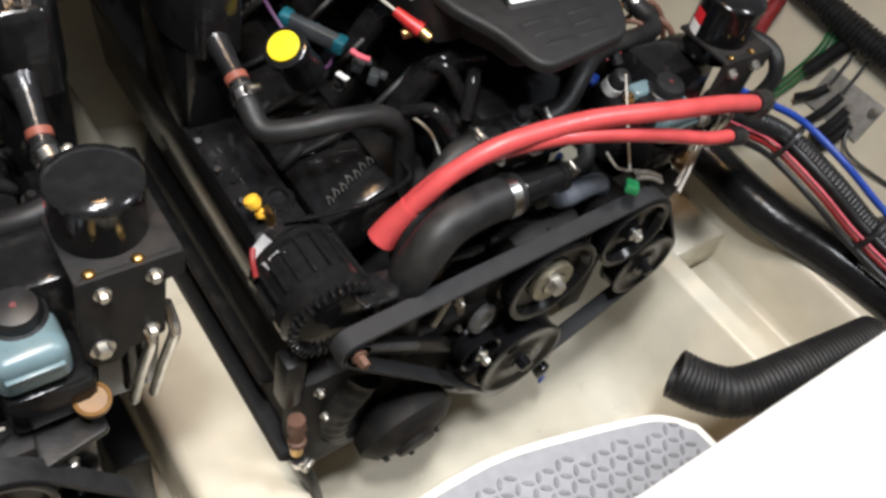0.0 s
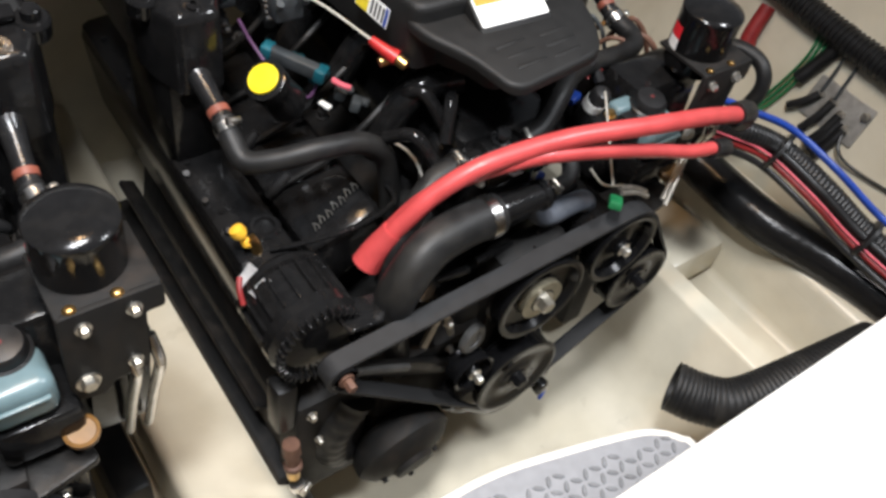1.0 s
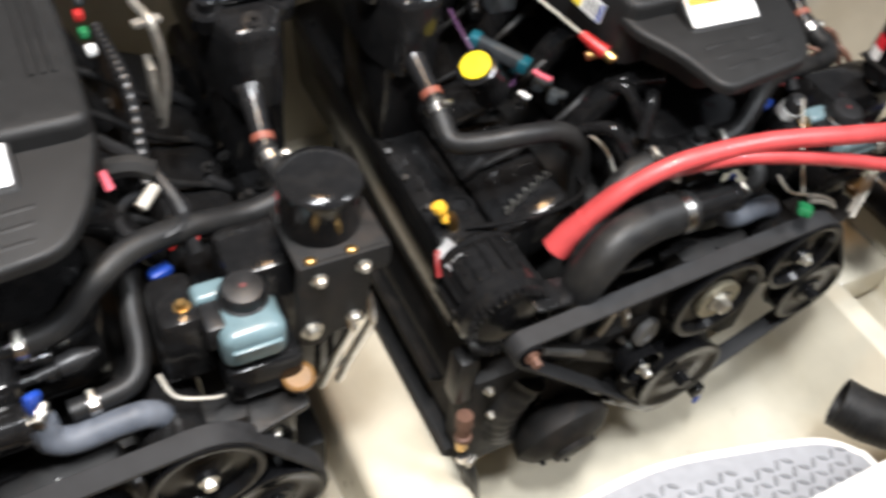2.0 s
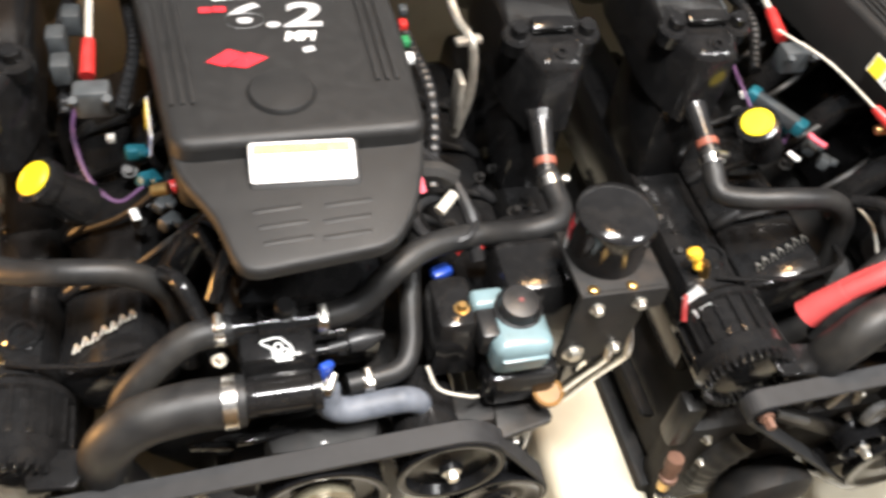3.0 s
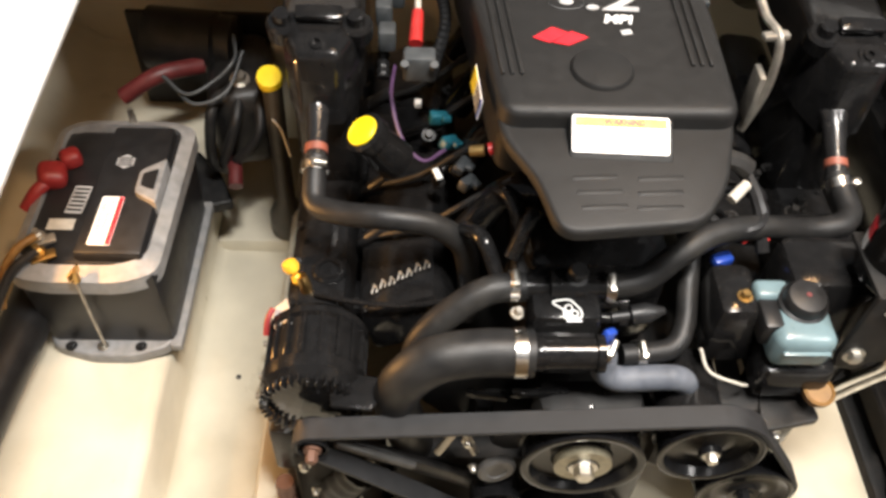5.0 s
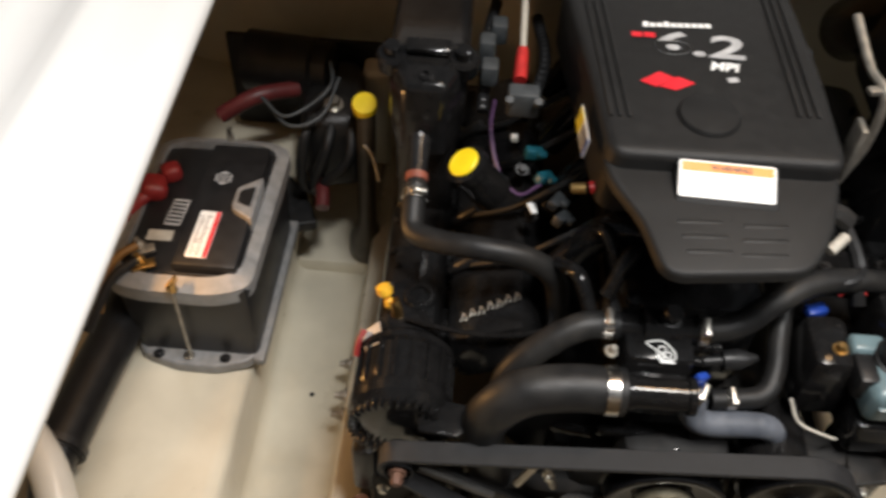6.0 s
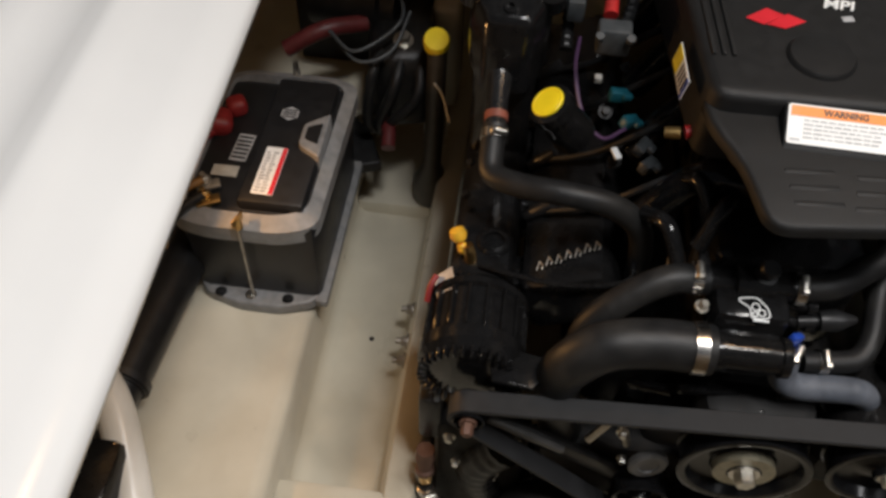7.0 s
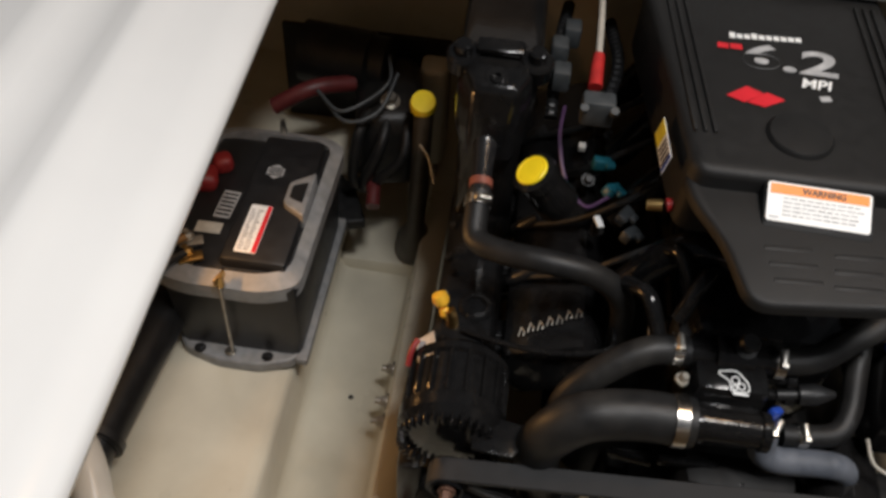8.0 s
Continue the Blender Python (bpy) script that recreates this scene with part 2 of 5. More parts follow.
def rounded(pts, r=0.01, k=4):
    """An outline with its corners rounded."""
    out, n = [], len(pts)
    for i in range(n):
        p, a, b = Vector(pts[i]), Vector(pts[i - 1]), Vector(pts[(i + 1) % n])
        ra = min(r, (a - p).length * 0.45, (b - p).length * 0.45)
        s, e = p + (a - p).normalized() * ra, p + (b - p).normalized() * ra
        for j in range(k + 1):
            t = j / k
            out.append(tuple(s * (1 - t) ** 2 + p * 2 * t * (1 - t) + e * t * t))
    return out


def bars(rects, m, h=0.0006, bm=None):
    bm = bm or bmesh.new()
    for x0, y0, x1, y1 in rects:
        slab([(x0, y0), (x1, y0), (x1, y1), (x0, y1)], 0, h, bm=bm, m=m)
    return bm


def letters(text, size, m, material, parent, name="lettering", shear=0.0):
    cu = bpy.data.curves.new(name, "FONT")
    cu.offset = size * 0.022
    cu.body, cu.size, cu.extrude, cu.align_x, cu.align_y, cu.shear = text, size, 0.0004, "CENTER", "CENTER", shear
    ob = bpy.data.objects.new(name, cu)
    bm = bmesh.new()
    me = bpy.data.meshes.new_from_object(ob)
    bm.from_mesh(me)
    bpy.data.objects.remove(ob)
    bpy.data.meshes.remove(me)
    for v in bm.verts:
        v.co = m @ v.co
    return part(name, bm, material, parent)


def clamp(parent, c, axis, r, w=0.011, turn=0.0, name="hose_clamp"):
    a = Vector(axis).normalized()
    c = Vector(c) - a * w / 2
    ob = part(name, lathe(c, a, [(r + 0.0003, 0), (r + 0.0016, 0.0004), (r + 0.0016, w - 0.0004), (r + 0.0003, w)], 28), STEEL, parent, "stainless steel worm-drive hose clamp")
    up = Vector((0, 0, 1)) - a * a.z
    up = (up.normalized() if up.length > 0.1 else Vector((0, -1, 0)))
    up = Matrix.Rotation(turn, 3, a) @ up
    side = a.cross(up)
    s = c + a * w / 2 + up * (r + 0.004)
    bm = lathe(s - side * 0.009, side, [(0.0042, 0), (0.0045, 0.001), (0.0045, 0.014), (0.003, 0.015)], 10)
    lathe(s + side * 0.006, side, [(0.0052, 0), (0.0052, 0.004), (0.0035, 0.005)], 6, bm)
    part("clamp_screw", bm, ZINC, ob)
    return ob


# ---- hull and deck ----
MID = 0.425  # the boat's centre line, half-way between the engines


def hull_sheet():
    half = [(-1.12, 0.44), (-1.0, 0.12), (-0.9, -0.06), (-0.84, -0.112), (-0.80, -0.122), (-0.590, -0.126), (-0.574, -0.130), (-0.566, -0.142), (-0.572, -0.262), (-0.566, -0.278), (-0.552, -0.284), (-0.450, -0.288), (-0.438, -0.28),
            (-0.426, -0.192), (-0.421, -0.185), (-0.386, -0.185), (-0.379, -0.193), (-0.335, -0.33), (-0.29, -0.40), (-0.2, -0.425), (0.0, -0.43), (0.22, -0.425), (0.352, -0.415), (0.353, -0.262), (0.358, -0.243), (0.370, -0.235)]
    prof = half + [(2 * MID - x, z) for x, z in reversed(half)]
    bm = bmesh.new()
    ys = [-1.0, -0.6, -0.3, 0.0, 0.3, 0.6, 0.98]
    for drop, flip in ((0, 1), (0.03, -1)):
        rows = [[bm.verts.new((x, y, z - drop)) for x, z in prof] for y in ys]
        for a, b in zip(rows, rows[1:]):
            for i in range(len(prof) - 1):
                bm.faces.new((a[i], a[i + 1], b[i + 1], b[i]))
        if drop == 0:
            top = rows
    for a, b in ((top[0], rows[0]), (top[-1], rows[-1])):
        for i in range(len(prof) - 1):
            bm.faces.new((a[i], a[i + 1], b[i + 1], b[i]))
    return bm


tagged(part("floor", hull_sheet(), GELB, angle=50), "stained white gelcoat bilge with raised stringers", "boat hull", kind="structure")
# raised platforms beside the stringers and the cross lip
tagged(part("floor_step", box((-0.503, 0.79, -0.286), (0.138, 0.44, 0.06), 0.010), GELB), "raised cream gelcoat platform beside the stringer", "floor", kind="structure")
tagged(part("floor_step", box((1.355, 0.54, -0.235), (0.15, 1.0, 0.08), 0.012), GELB), "raised cream gelcoat platform beside the stringer", "floor", kind="structure")
tagged(part("floor_lip", box((-0.496, -0.235, -0.236), (0.152, 0.47, 0.104), 0.010), GELB), "low gelcoat lip across the trough", "floor", kind="structure")
tagged(part("floor_crown", box((0.9, -0.34, -0.38), (0.46, 0.4, 0.16), 0.05, seg=4), GELB), "rounded gelcoat rise of the bilge", "floor", kind="structure")
tagged(part("wall_aft", box((MID, 1.0, -0.05), (3.2, 0.04, 0.9), 0.004), GELB), "cream gelcoat transom wall", "wall", kind="structure")
tagged(part("wall_fore", box((MID, -1.02, -0.05), (3.2, 0.04, 0.84), 0.004), GELB), "cream gelcoat bulkhead", "wall", kind="structure")


def deck_side():
    prof = [(-0.575, 0.40), (-0.562, 0.405), (-0.560, 0.414), (-0.566, 0.425), (-0.60, 0.436), (-0.632, 0.440), (-0.645, 0.449), (-0.660, 0.459), (-0.672, 0.460), (-0.69, 0.452), (-0.72, 0.450), (-0.735, 0.458), (-0.748, 0.468), (-0.762, 0.468),
            (-0.82, 0.462), (-1.0, 0.5), (-1.6, 0.52), (-1.6, 0.47), (-1.0, 0.45)]
    bm = bmesh.new()
    ends = [[bm.verts.new((x - 0.012 + 0.024 * (0.35 - y), y, z)) for x, z in prof] for y in (-1.6, 1.6)]
    n = len(prof)
    for i in range(n):
        bm.faces.new((ends[0][i], ends[0][(i + 1) % n], ends[1][(i + 1) % n], ends[1][i]))
    bm.faces.new(ends[0]), bm.faces.new(ends[1])
    return bm


tagged(part("deck_side", deck_side(), DECK, angle=60), "added unseen white gelcoat deck coaming with moulded ridges", "boat deck", kind="structure")
tagged(part("deck_fore", box((1.0, -0.98, 0.40), (3.1, 1.236, 0.05), 0.012, seg=4), DECK), "added unseen white gelcoat deck edge of the hatch", "boat deck", kind="structure")
# Out of view; added to block light so that the aft end darkens.
tagged(part("unseen_deck_aft", box((MID + 0.35, 1.26, 0.43), (2.9, 1.5, 0.05), 0.012, seg=4), DECK), "added unseen white gelcoat deck", "boat deck", kind="structure")
tagged(part("deck_starboard", box((2.08, 0.075, 0.43), (0.96, 0.86, 0.05), 0.012, seg=4), DECK), "added unseen white gelcoat deck", "boat deck", kind="structure")


# ---- the engines ----
def engine():
    e = thing("inboard_engine", (0, 0.35, -0.36), "glossy black V8 marine engine with belt drive and plastic cover", "engine", "pair of inboard engines")
    P = lambda name, bm, m, label="", parent=None: part(name, bm, m, parent or e, label)
    # block, heads and manifolds
    P("engine_block", box((0, 0.42, -0.17), (0.26, 0.66, 0.3), 0.02), CAST, "black painted cast engine block")
    P("timing_cover", box((0, 0.07, -0.12), (0.22, 0.06, 0.26), 0.02), CAST, "black timing cover")
    P("oil_pan", box((0, 0.42, -0.345), (0.2, 0.6, 0.07), 0.02), PAINT, "black oil pan")
    for s in (-1, 1):
        P("cylinder_head", box((s * 0.1, 0.42, -0.02), (0.2, 0.6, 0.12), 0.015, (0, s * 40, 0)), CAST, "black cylinder head")
    for s in (-1, 1):
        bm = box((s * 0.215, 0.4, 0.095), (0.125, 0.53, 0.075), 0.016, (0, s * 24, 0), taper=(0.85, 0.96))
        for i in range(6):
            hexhead((s * (0.175 + 0.07 * (i % 2)), 0.17 + 0.09 * i, 0.125 - 0.03 * (i % 2)), (s * 0.4, 0, 1), 0.006, 0.008, bm)
        vc = P("valve_cover", bm, PAINT, "gloss black valve cover")
        if s < 0:
            m = pose(-0.222, 0.182, 0.139, 0, -24, 8)
            bm2 = bmesh.new()
            for i in range(7):
                x, y = -0.038 + 0.0118 * i, 0.002 * (i % 2) + 0.0012 * i - 0.004
                tube([m @ Vector((x - 0.003, y - 0.006, 0.001)), m @ Vector((x + 0.002, y + 0.006, 0.001))], 0.0010, 6, bm=bm2)
                tube([m @ Vector((x + 0.001, y + 0.006, 0.001)), m @ Vector((x + 0.005, y - 0.001, 0.001)), m @ Vector((x + 0.003, y - 0.006, 0.001))], 0.0009, 6, 3, bm=bm2)
            part("raised_lettering", bm2, ZINC, vc, "row of bare-metal raised letters, unreadable")
        bm = box((s * 0.318, 0.42, 0.04), (0.08, 0.6, 0.17), 0.02, (0, s * 6, 0))
        for i in range(5):
            box((s * 0.27, 0.2 + 0.12 * i, 0.05), (0.06, 0.05, 0.06), 0.01, bm=bm)
        for i in range(6):
            hexhead((s * 0.345, 0.15 + 0.1 * i, 0.121), (s * 0.5, -0.1, 1), 0.004, 0.006, bm)
        P("exhaust_manifold", bm, PAINT, "gloss black cast exhaust manifold")
        cx = s * 0.322
        ol = [(-0.026, 0.334), (0.026, 0.334), (0.033, 0.352), (0.044, 0.378), (0.05, 0.41), (0.05, 0.56), (0.035, 0.62), (-0.035, 0.62), (-0.05, 0.56), (-0.05, 0.41), (-0.044, 0.378), (-0.033, 0.352)]
        bm = slab(rounded([(cx + x, y) for x, y in ol], 0.012, 2), 0.245, 0.352, 0.014, m=Matrix(((1, 0, 0, 0), (0, 1, 0, 0), (0, 0.06, 1, -0.02), (0, 0, 0, 1))))
        box((cx, 0.43, 0.19), (0.078, 0.15, 0.2), 0.02, bm=bm)
        lathe((cx, 0.6, 0.32), (0, 0.75, -0.6), [(0.05, -0.05), (0.052, 0), (0.05, 0.16), (0.045, 0.17)], 24, bm)
        el = P("exhaust_elbow", bm, PAINT, "gloss black exhaust riser elbow")
        for dx in (-0.043, 0.043):
            part("bolt_boss", lathe((cx + dx, 0.392, 0.335), (0, -0.2, 1), [(0.019, 0), (0.02, 0.02), (0.017, 0.024), (0.011, 0.024), (0.0105, 0.036), (0.008, 0.038)], 18), PAINT, el)
        part("lifting_bar", box((cx, 0.392, 0.366), (0.056, 0.020, 0.012), 0.004, (20, 0, 0)), PAINT, el)
        part("drain_plug", lathe((cx, 0.352, 0.352), (0, -0.5, 0.85), [(0.013, -0.008), (0.013, 0.004), (0.008, 0.004), (0.008, 0.007), (0.004, 0.007), (0.004, 0.002)], 16), PAINT, el)
        top = Vector((-0.327, 0.345, 0.268)) if s < 0 else Vector((0.309, 0.338, 0.268))
        d = (Vector((-0.325, 0.272, 0.243)) if s < 0 else Vector((0.302, 0.262, 0.235))) - top
        d.normalize()
        part("neck", lathe(top, d, [(0.017, -0.04), (0.0185, -0.012), (0.0188, -0.004), (0.0165, 0.0), (0.0145, 0.015), (0.0125, 0.04), (0.0125, 0.08)], 20), NECK, el, "tapered gloss black elbow outlet")
        part("seal_ring", lathe(top + d * 0.056, d, [(0.0122, 0), (0.0138, 0.001), (0.0138, 0.010), (0.0122, 0.011)], 20), COPPER, el, "orange silicone seal ring")
    # intake and clutter between the banks
    im = P("intake_manifold", box((0, 0.4, 0.16), (0.17, 0.56, 0.16), 0.03), PAINT, "gloss black intake manifold")
    for i in range(4):
        for s in (-1, 1):
            part("runner", tube([(s * 0.04, 0.2 + 0.12 * i, 0.27), (s * 0.1, 0.21 + 0.12 * i, 0.26), (s * 0.15, 0.22 + 0.12 * i, 0.17)], 0.02), PAINT, im)
    bm = lathe((-0.045, 0.15, 0.2), (0, -0.2, 1), [(0.05, -0.08), (0.052, 0), (0.048, 0.012), (0.03, 0.016), (0.0, 0.016)], 28)
    lathe((-0.045, 0.15, 0.2), (0, -0.2, 1), [(0.054, -0.03), (0.056, -0.028), (0.056, -0.02), (0.054, -0.018)], 28, bm)
    P("distributor_cap", bm, PLASTIC, "round black cap below the cover")
    for i, (a, b) in enumerate([((-0.10, 0.135, 0.235), (-0.06, 0.185, 0.255)), ((-0.085, 0.16, 0.24), (-0.12, 0.22, 0.25)), ((-0.11, 0.12, 0.2), (-0.15, 0.19, 0.22))]):
        m = (Vector(a) + Vector(b)) / 2 + Vector((0, 0, 0.03))
        P("ignition_boot", tube([a, m, b], 0.009), PAINT, "glossy black curved boot")

    # plastic cover
    shear = Matrix(((1, 0, 0, 0), (0, 1, 0, 0), (0, 0.11, 1, 0), (0, 0, 0, 1)))
    lobe = rounded([(-0.126, 0.22), (-0.118, 0.182), (-0.088, 0.135), (-0.070, 0.066), (0.074, 0.082), (0.104, 0.13), (0.121, 0.19), (0.126, 0.22)], 0.024, 5)
    bm = slab(lobe, 0.335, 0.348, 0.006, m=shear)
    slab([(x * 0.72, 0.2 + (y - 0.2) * 0.55) for x, y in lobe], 0.29, 0.34, 0.006, bm=bm, m=shear)
    shear2 = Matrix(((1, 0, 0, 0), (0, 1, 0, 0), (0, 0.035, 1, 0), (0, 0, 0, 1)))
    slab(rounded([(-0.120, 0.196), (0.125, 0.199), (0.128, 0.36), (0.12, 0.52), (0.10, 0.64), (-0.13, 0.63), (-0.162, 0.5), (-0.142, 0.36)], 0.02, 4), 0.30, 0.385, 0.010, bm=bm, m=shear2)
    box((0.0, 0.181, 0.367), (0.106, 0.05, 0.024), 0.005, (29, 0, -2), bm=bm)
    box((0, 0.44, 0.31), (0.2, 0.3, 0.05), 0.01, bm=bm)
    cover = P("engine_cover", bm, COVER, "grained dark plastic engine cover with warning label")
    for x0, y0, y1 in ((-0.108, 0.25, 0.5), (-0.098, 0.25, 0.5), (-0.088, 0.25, 0.5), (0.085, 0.27, 0.5), (0.095, 0.27, 0.5), (0.105, 0.27, 0.5)):
        part("rib", box((x0 - 0.02 * (x0 < 0), (y0 + y1) / 2, 0.3935 + 0.035 * ((y0 + y1) / 2 - 0.2) - 0.001), (0.0045, y1 - y0, 0.006), 0.0018, (2, 0, 5 if x0 < 0 else 1)), COVER, cover)
    for ix in (-1, 1):
        for iy in range(3):
            y = 0.098 + 0.018 * iy
            part("louvre", box((0.003 + ix * (0.027 + 0.003 * iy), y, 0.3470 + 0.11 * y), (0.046, 0.006, 0.0035), 0.0016, (10, 0, 4)), COVER, cover)
    bm = lathe((-0.012, 0.262, 0.389), (0, -0.03, 1), [(0.034, 0), (0.034, 0.006), (0.031, 0.010), (0.012, 0.0125), (0, 0.0125)], 36)
    part("filler_dome", bm, COVER, cover)
    # the warning label on the ledge
    lm = pose(-0.0015, 0.1765, 0.3800, 29, 0, -2)
    lab = part("warning_label", slab(rounded([(-0.049, -0.0195), (0.049, -0.0195), (0.049, 0.0195), (-0.049, 0.0195)], 0.003, 3), 0, 0.0008, m=lm), WHITE, cover, "white and orange warning label")
    part("label_band", bars([(-0.0465, 0.008, 0.0465, 0.0178)], lm @ pose(0, 0, 0.0008)), ORANGEP, lab, "orange band")
    letters("WARNING", 0.0085, lm @ pose(0.004, 0.0128, 0.0016), BLACKP, lab)
    rnd = random.Random(3)
    rects = []
    for r in range(5):
        y, x = 0.0035 - 0.0042 * r, -0.034
        while x < 0.036 - 0.004 * (r == 4):
            w = rnd.uniform(0.004, 0.009)
            rects.append((x, y, x + w, y + 0.0016))
            x += w + 0.0015
    rects.append((-0.046, -0.0165, -0.037, -0.0145))
    part("label_print", bars(rects, lm @ pose(0, 0, 0.0008)), SILVERP, lab, "small grey print bars")
    # badge on the cover
    bmz = lambda y: 0.3855 + 0.035 * y
    bd = pose(-0.01, 0.36, bmz(0.36), 2, 0, -2)
    for i in range(10):
        part("badge_bar", bars([(-0.062 + 0.0082 * i, 0.052 + 0.0009 * i, -0.0555 + 0.0082 * i, (0.062 if i in (0, 3) else 0.0595) + 0.0009 * i)], bd), WHITE, cover, "white bar of the maker's name")
    part("badge_red_bar", bars([(-0.076, 0.031, -0.064, 0.040), (-0.062, 0.032, -0.049, 0.041)], bd), REDPR, cover, "red print bars")
    letters("6.2", 0.058, bd @ pose(0.0, 0.022, 0.0006) @ Matrix.Diagonal((1.5, 1, 1, 1)), SILVERP, cover, "lettering", 0.1)
    letters("MPI", 0.021, bd @ pose(0.026, -0.013, 0.0006), WHITE, cover, "lettering", 0.2)
    sw = bmesh.new()
    for k in (0, 1):
        x = -0.070 + 0.021 * k
        slab([(x, -0.050 - 0.007 * k), (x + 0.018, -0.058 - 0.003 * k), (x + 0.040, -0.040 - 0.006 * k), (x + 0.022, -0.031 - 0.006 * k)], 0, 0.0007, bm=sw, m=bd)
    part("badge_mark", sw, REDPR, cover, "two red slanting stripes")
    part("badge_diamond", bars([(-0.006, -0.004, 0.006, 0.004)], bd @ pose(0.034, -0.034, 0, 0, 0, 15)), SILVERP, cover)
    sk = pose(-0.1425, 0.255, 0.366, 0, -80, 4)
    part("side_sticker", bars([(-0.012, -0.03, 0.012, 0.032)], sk), WHITE, cover, "white and yellow sticker on the cover's flank")
    part("side_sticker_band", bars([(-0.011, 0.008, 0.011, 0.03)], sk @ pose(0, 0, 0.0007)), YELLOWP, cover)
    part("side_sticker_print", bars([(-0.009, -0.022 + 0.007 * i, 0.009, -0.019 + 0.007 * i) for i in range(4)], sk @ pose(0, 0, 0.0007)), BLACKP, cover)
    part("side_sticker_foot", bars([(-0.011, -0.029, 0.011, -0.024)], sk @ pose(0, 0, 0.0007)), BLUE, cover)

    rnd = random.Random(21)
    spots = [(-0.19 + 0.012 * (k % 3), 0.25 + 0.045 * k, 0.165 + 0.02 * (k % 2)) for k in range(7)] + [(0.14 + 0.02 * (k % 3), 0.14 + 0.05 * k, 0.15 + 0.02 * (k % 3)) for k in range(8)] + [(-0.352, 0.16 + 0.06 * k, 0.112) for k in range(5)] + [(0.25 + 0.03 * (k % 3), 0.25 + 0.035 * k, 0.13 + 0.02 * (k % 2)) for k in range(6)]
    for q in spots:
        ax3 = Vector((rnd.uniform(-0.5, 0.5), rnd.uniform(-0.8, 0.1), 1))
        P("fastener", hexhead(q, ax3, rnd.uniform(0.004, 0.007), rnd.uniform(0.010, 0.016)), CAST)
    for k in range(4):
        y = 0.26 + 0.09 * k
        for s in (-1, 1):
            P("spark_lead", tube([(s * 0.06, y, 0.26), (s * 0.14, y - 0.03, 0.225), (s * 0.2, y - 0.02, 0.165), (s * 0.265, y, 0.12)], 0.0045, 8), RUBBER)
            P("plug_boot", lathe((s * 0.255, y, 0.13), (s * 0.7, 0, -0.7), [(0.007, -0.012), (0.0085, 0), (0.0085, 0.02), (0.006, 0.03)], 10), PLASTIC)

    # oil filler with its yellow cap
    ax = Vector((-0.55, -0.15, 0.82)).normalized()
    c = Vector((-0.27, 0.283, 0.283))
    P("filler_neck", lathe(c, ax, [(0.026, -0.07), (0.025, -0.045), (0.0225, -0.03), (0.0225, -0.02), (0.0265, -0.018), (0.0265, -0.004), (0.022, -0.002)], 28), PAINT, "gloss black oil filler neck")
    P("filler_cap", lathe(c, ax, [(0.0195, -0.003), (0.0195, 0.0005), (0.0185, 0.0015), (0.0165, 0.0015), (0.016, 0.0008), (0.0152, 0.0008), (0.0148, 0.0015), (0, 0.0017)], 36), YELLOW, "yellow round oil filler cap")

    # hoses
    hoses = [
        ("coolant_hose", [(-0.325, 0.277, 0.2445), (-0.326, 0.255, 0.233), (-0.322, 0.226, 0.219), (-0.29, 0.205, 0.226), (-0.241, 0.19, 0.236), (-0.185, 0.190, 0.224), (-0.150, 0.188, 0.19), (-0.14, 0.182, 0.13), (-0.138, 0.175, 0.07)], 0.0142, RUBBER),
        ("main_coolant_hose", [(-0.078, 0.042, 0.186), (-0.13, 0.042, 0.187), (-0.18, 0.036, 0.182), (-0.212, 0.03, 0.155), (-0.225, 0.035, 0.10), (-0.215, 0.045, 0.02), (-0.20, 0.05, -0.06)], 0.0265, RUBBER),
        ("bypass_hose", [(-0.085, 0.112, 0.212), (-0.125, 0.107, 0.211), (-0.165, 0.093, 0.190), (-0.198, 0.078, 0.155), (-0.21, 0.07, 0.10)], 0.0165, RUBBER),
        ("riser_hose", [(0.0, 0.112, 0.212), (0.045, 0.116, 0.222), (0.085, 0.136, 0.245), (0.129, 0.162, 0.25), (0.19, 0.182, 0.238), (0.25, 0.192, 0.224), (0.288, 0.198, 0.226), (0.306, 0.216, 0.227), (0.306, 0.242, 0.231), (0.302, 0.268, 0.238)], 0.0145, RUBBER),
        ("drain_hose", [(0.03, 0.07, 0.142), (0.062, 0.074, 0.141), (0.092, 0.082, 0.142), (0.107, 0.105, 0.152), (0.112, 0.14, 0.172), (0.118, 0.18, 0.2), (0.13, 0.19, 0.24)], 0.0125, RUBBER),
        ("drain_elbow", [(0.004, 0.056, 0.165), (0.008, 0.048, 0.142), (0.028, 0.046, 0.130), (0.072, 0.050, 0.127), (0.100, 0.053, 0.119), (0.113, 0.055, 0.095), (0.116, 0.055, 0.05)], 0.0150, GREYH),
    ]
    for name, pts, r, m in hoses:
        P(name, tube(pts, r, 16, 8), m, "faded blue-grey rubber elbow hose" if m is GREYH else "matt black rubber hose")
    clamp(e, (-0.3255, 0.265, 0.2395), (0, -0.8, -0.35), 0.0146, 0.012, -0.3)
    clamp(e, (0.3035, 0.255, 0.2345), (0.1, -0.85, -0.28), 0.0148, 0.013, -1.6)
    clamp(e, (-0.093, 0.042, 0.187), (1, 0, 0), 0.0265, 0.014, -2.0)
    clamp(e, (-0.097, 0.112, 0.213), (1, 0, 0), 0.0165, turn=0.2)
    clamp(e, (0.008, 0.112, 0.214), (1, 0, 0), 0.0165, turn=0.4)
    clamp(e, (0.052, 0.073, 0.141), (1, 0.1, 0), 0.0125, turn=0.3)
    clamp(e, (0.006, 0.056, 0.172), (0.8, -0.3, -0.3), 0.013, turn=0.3)
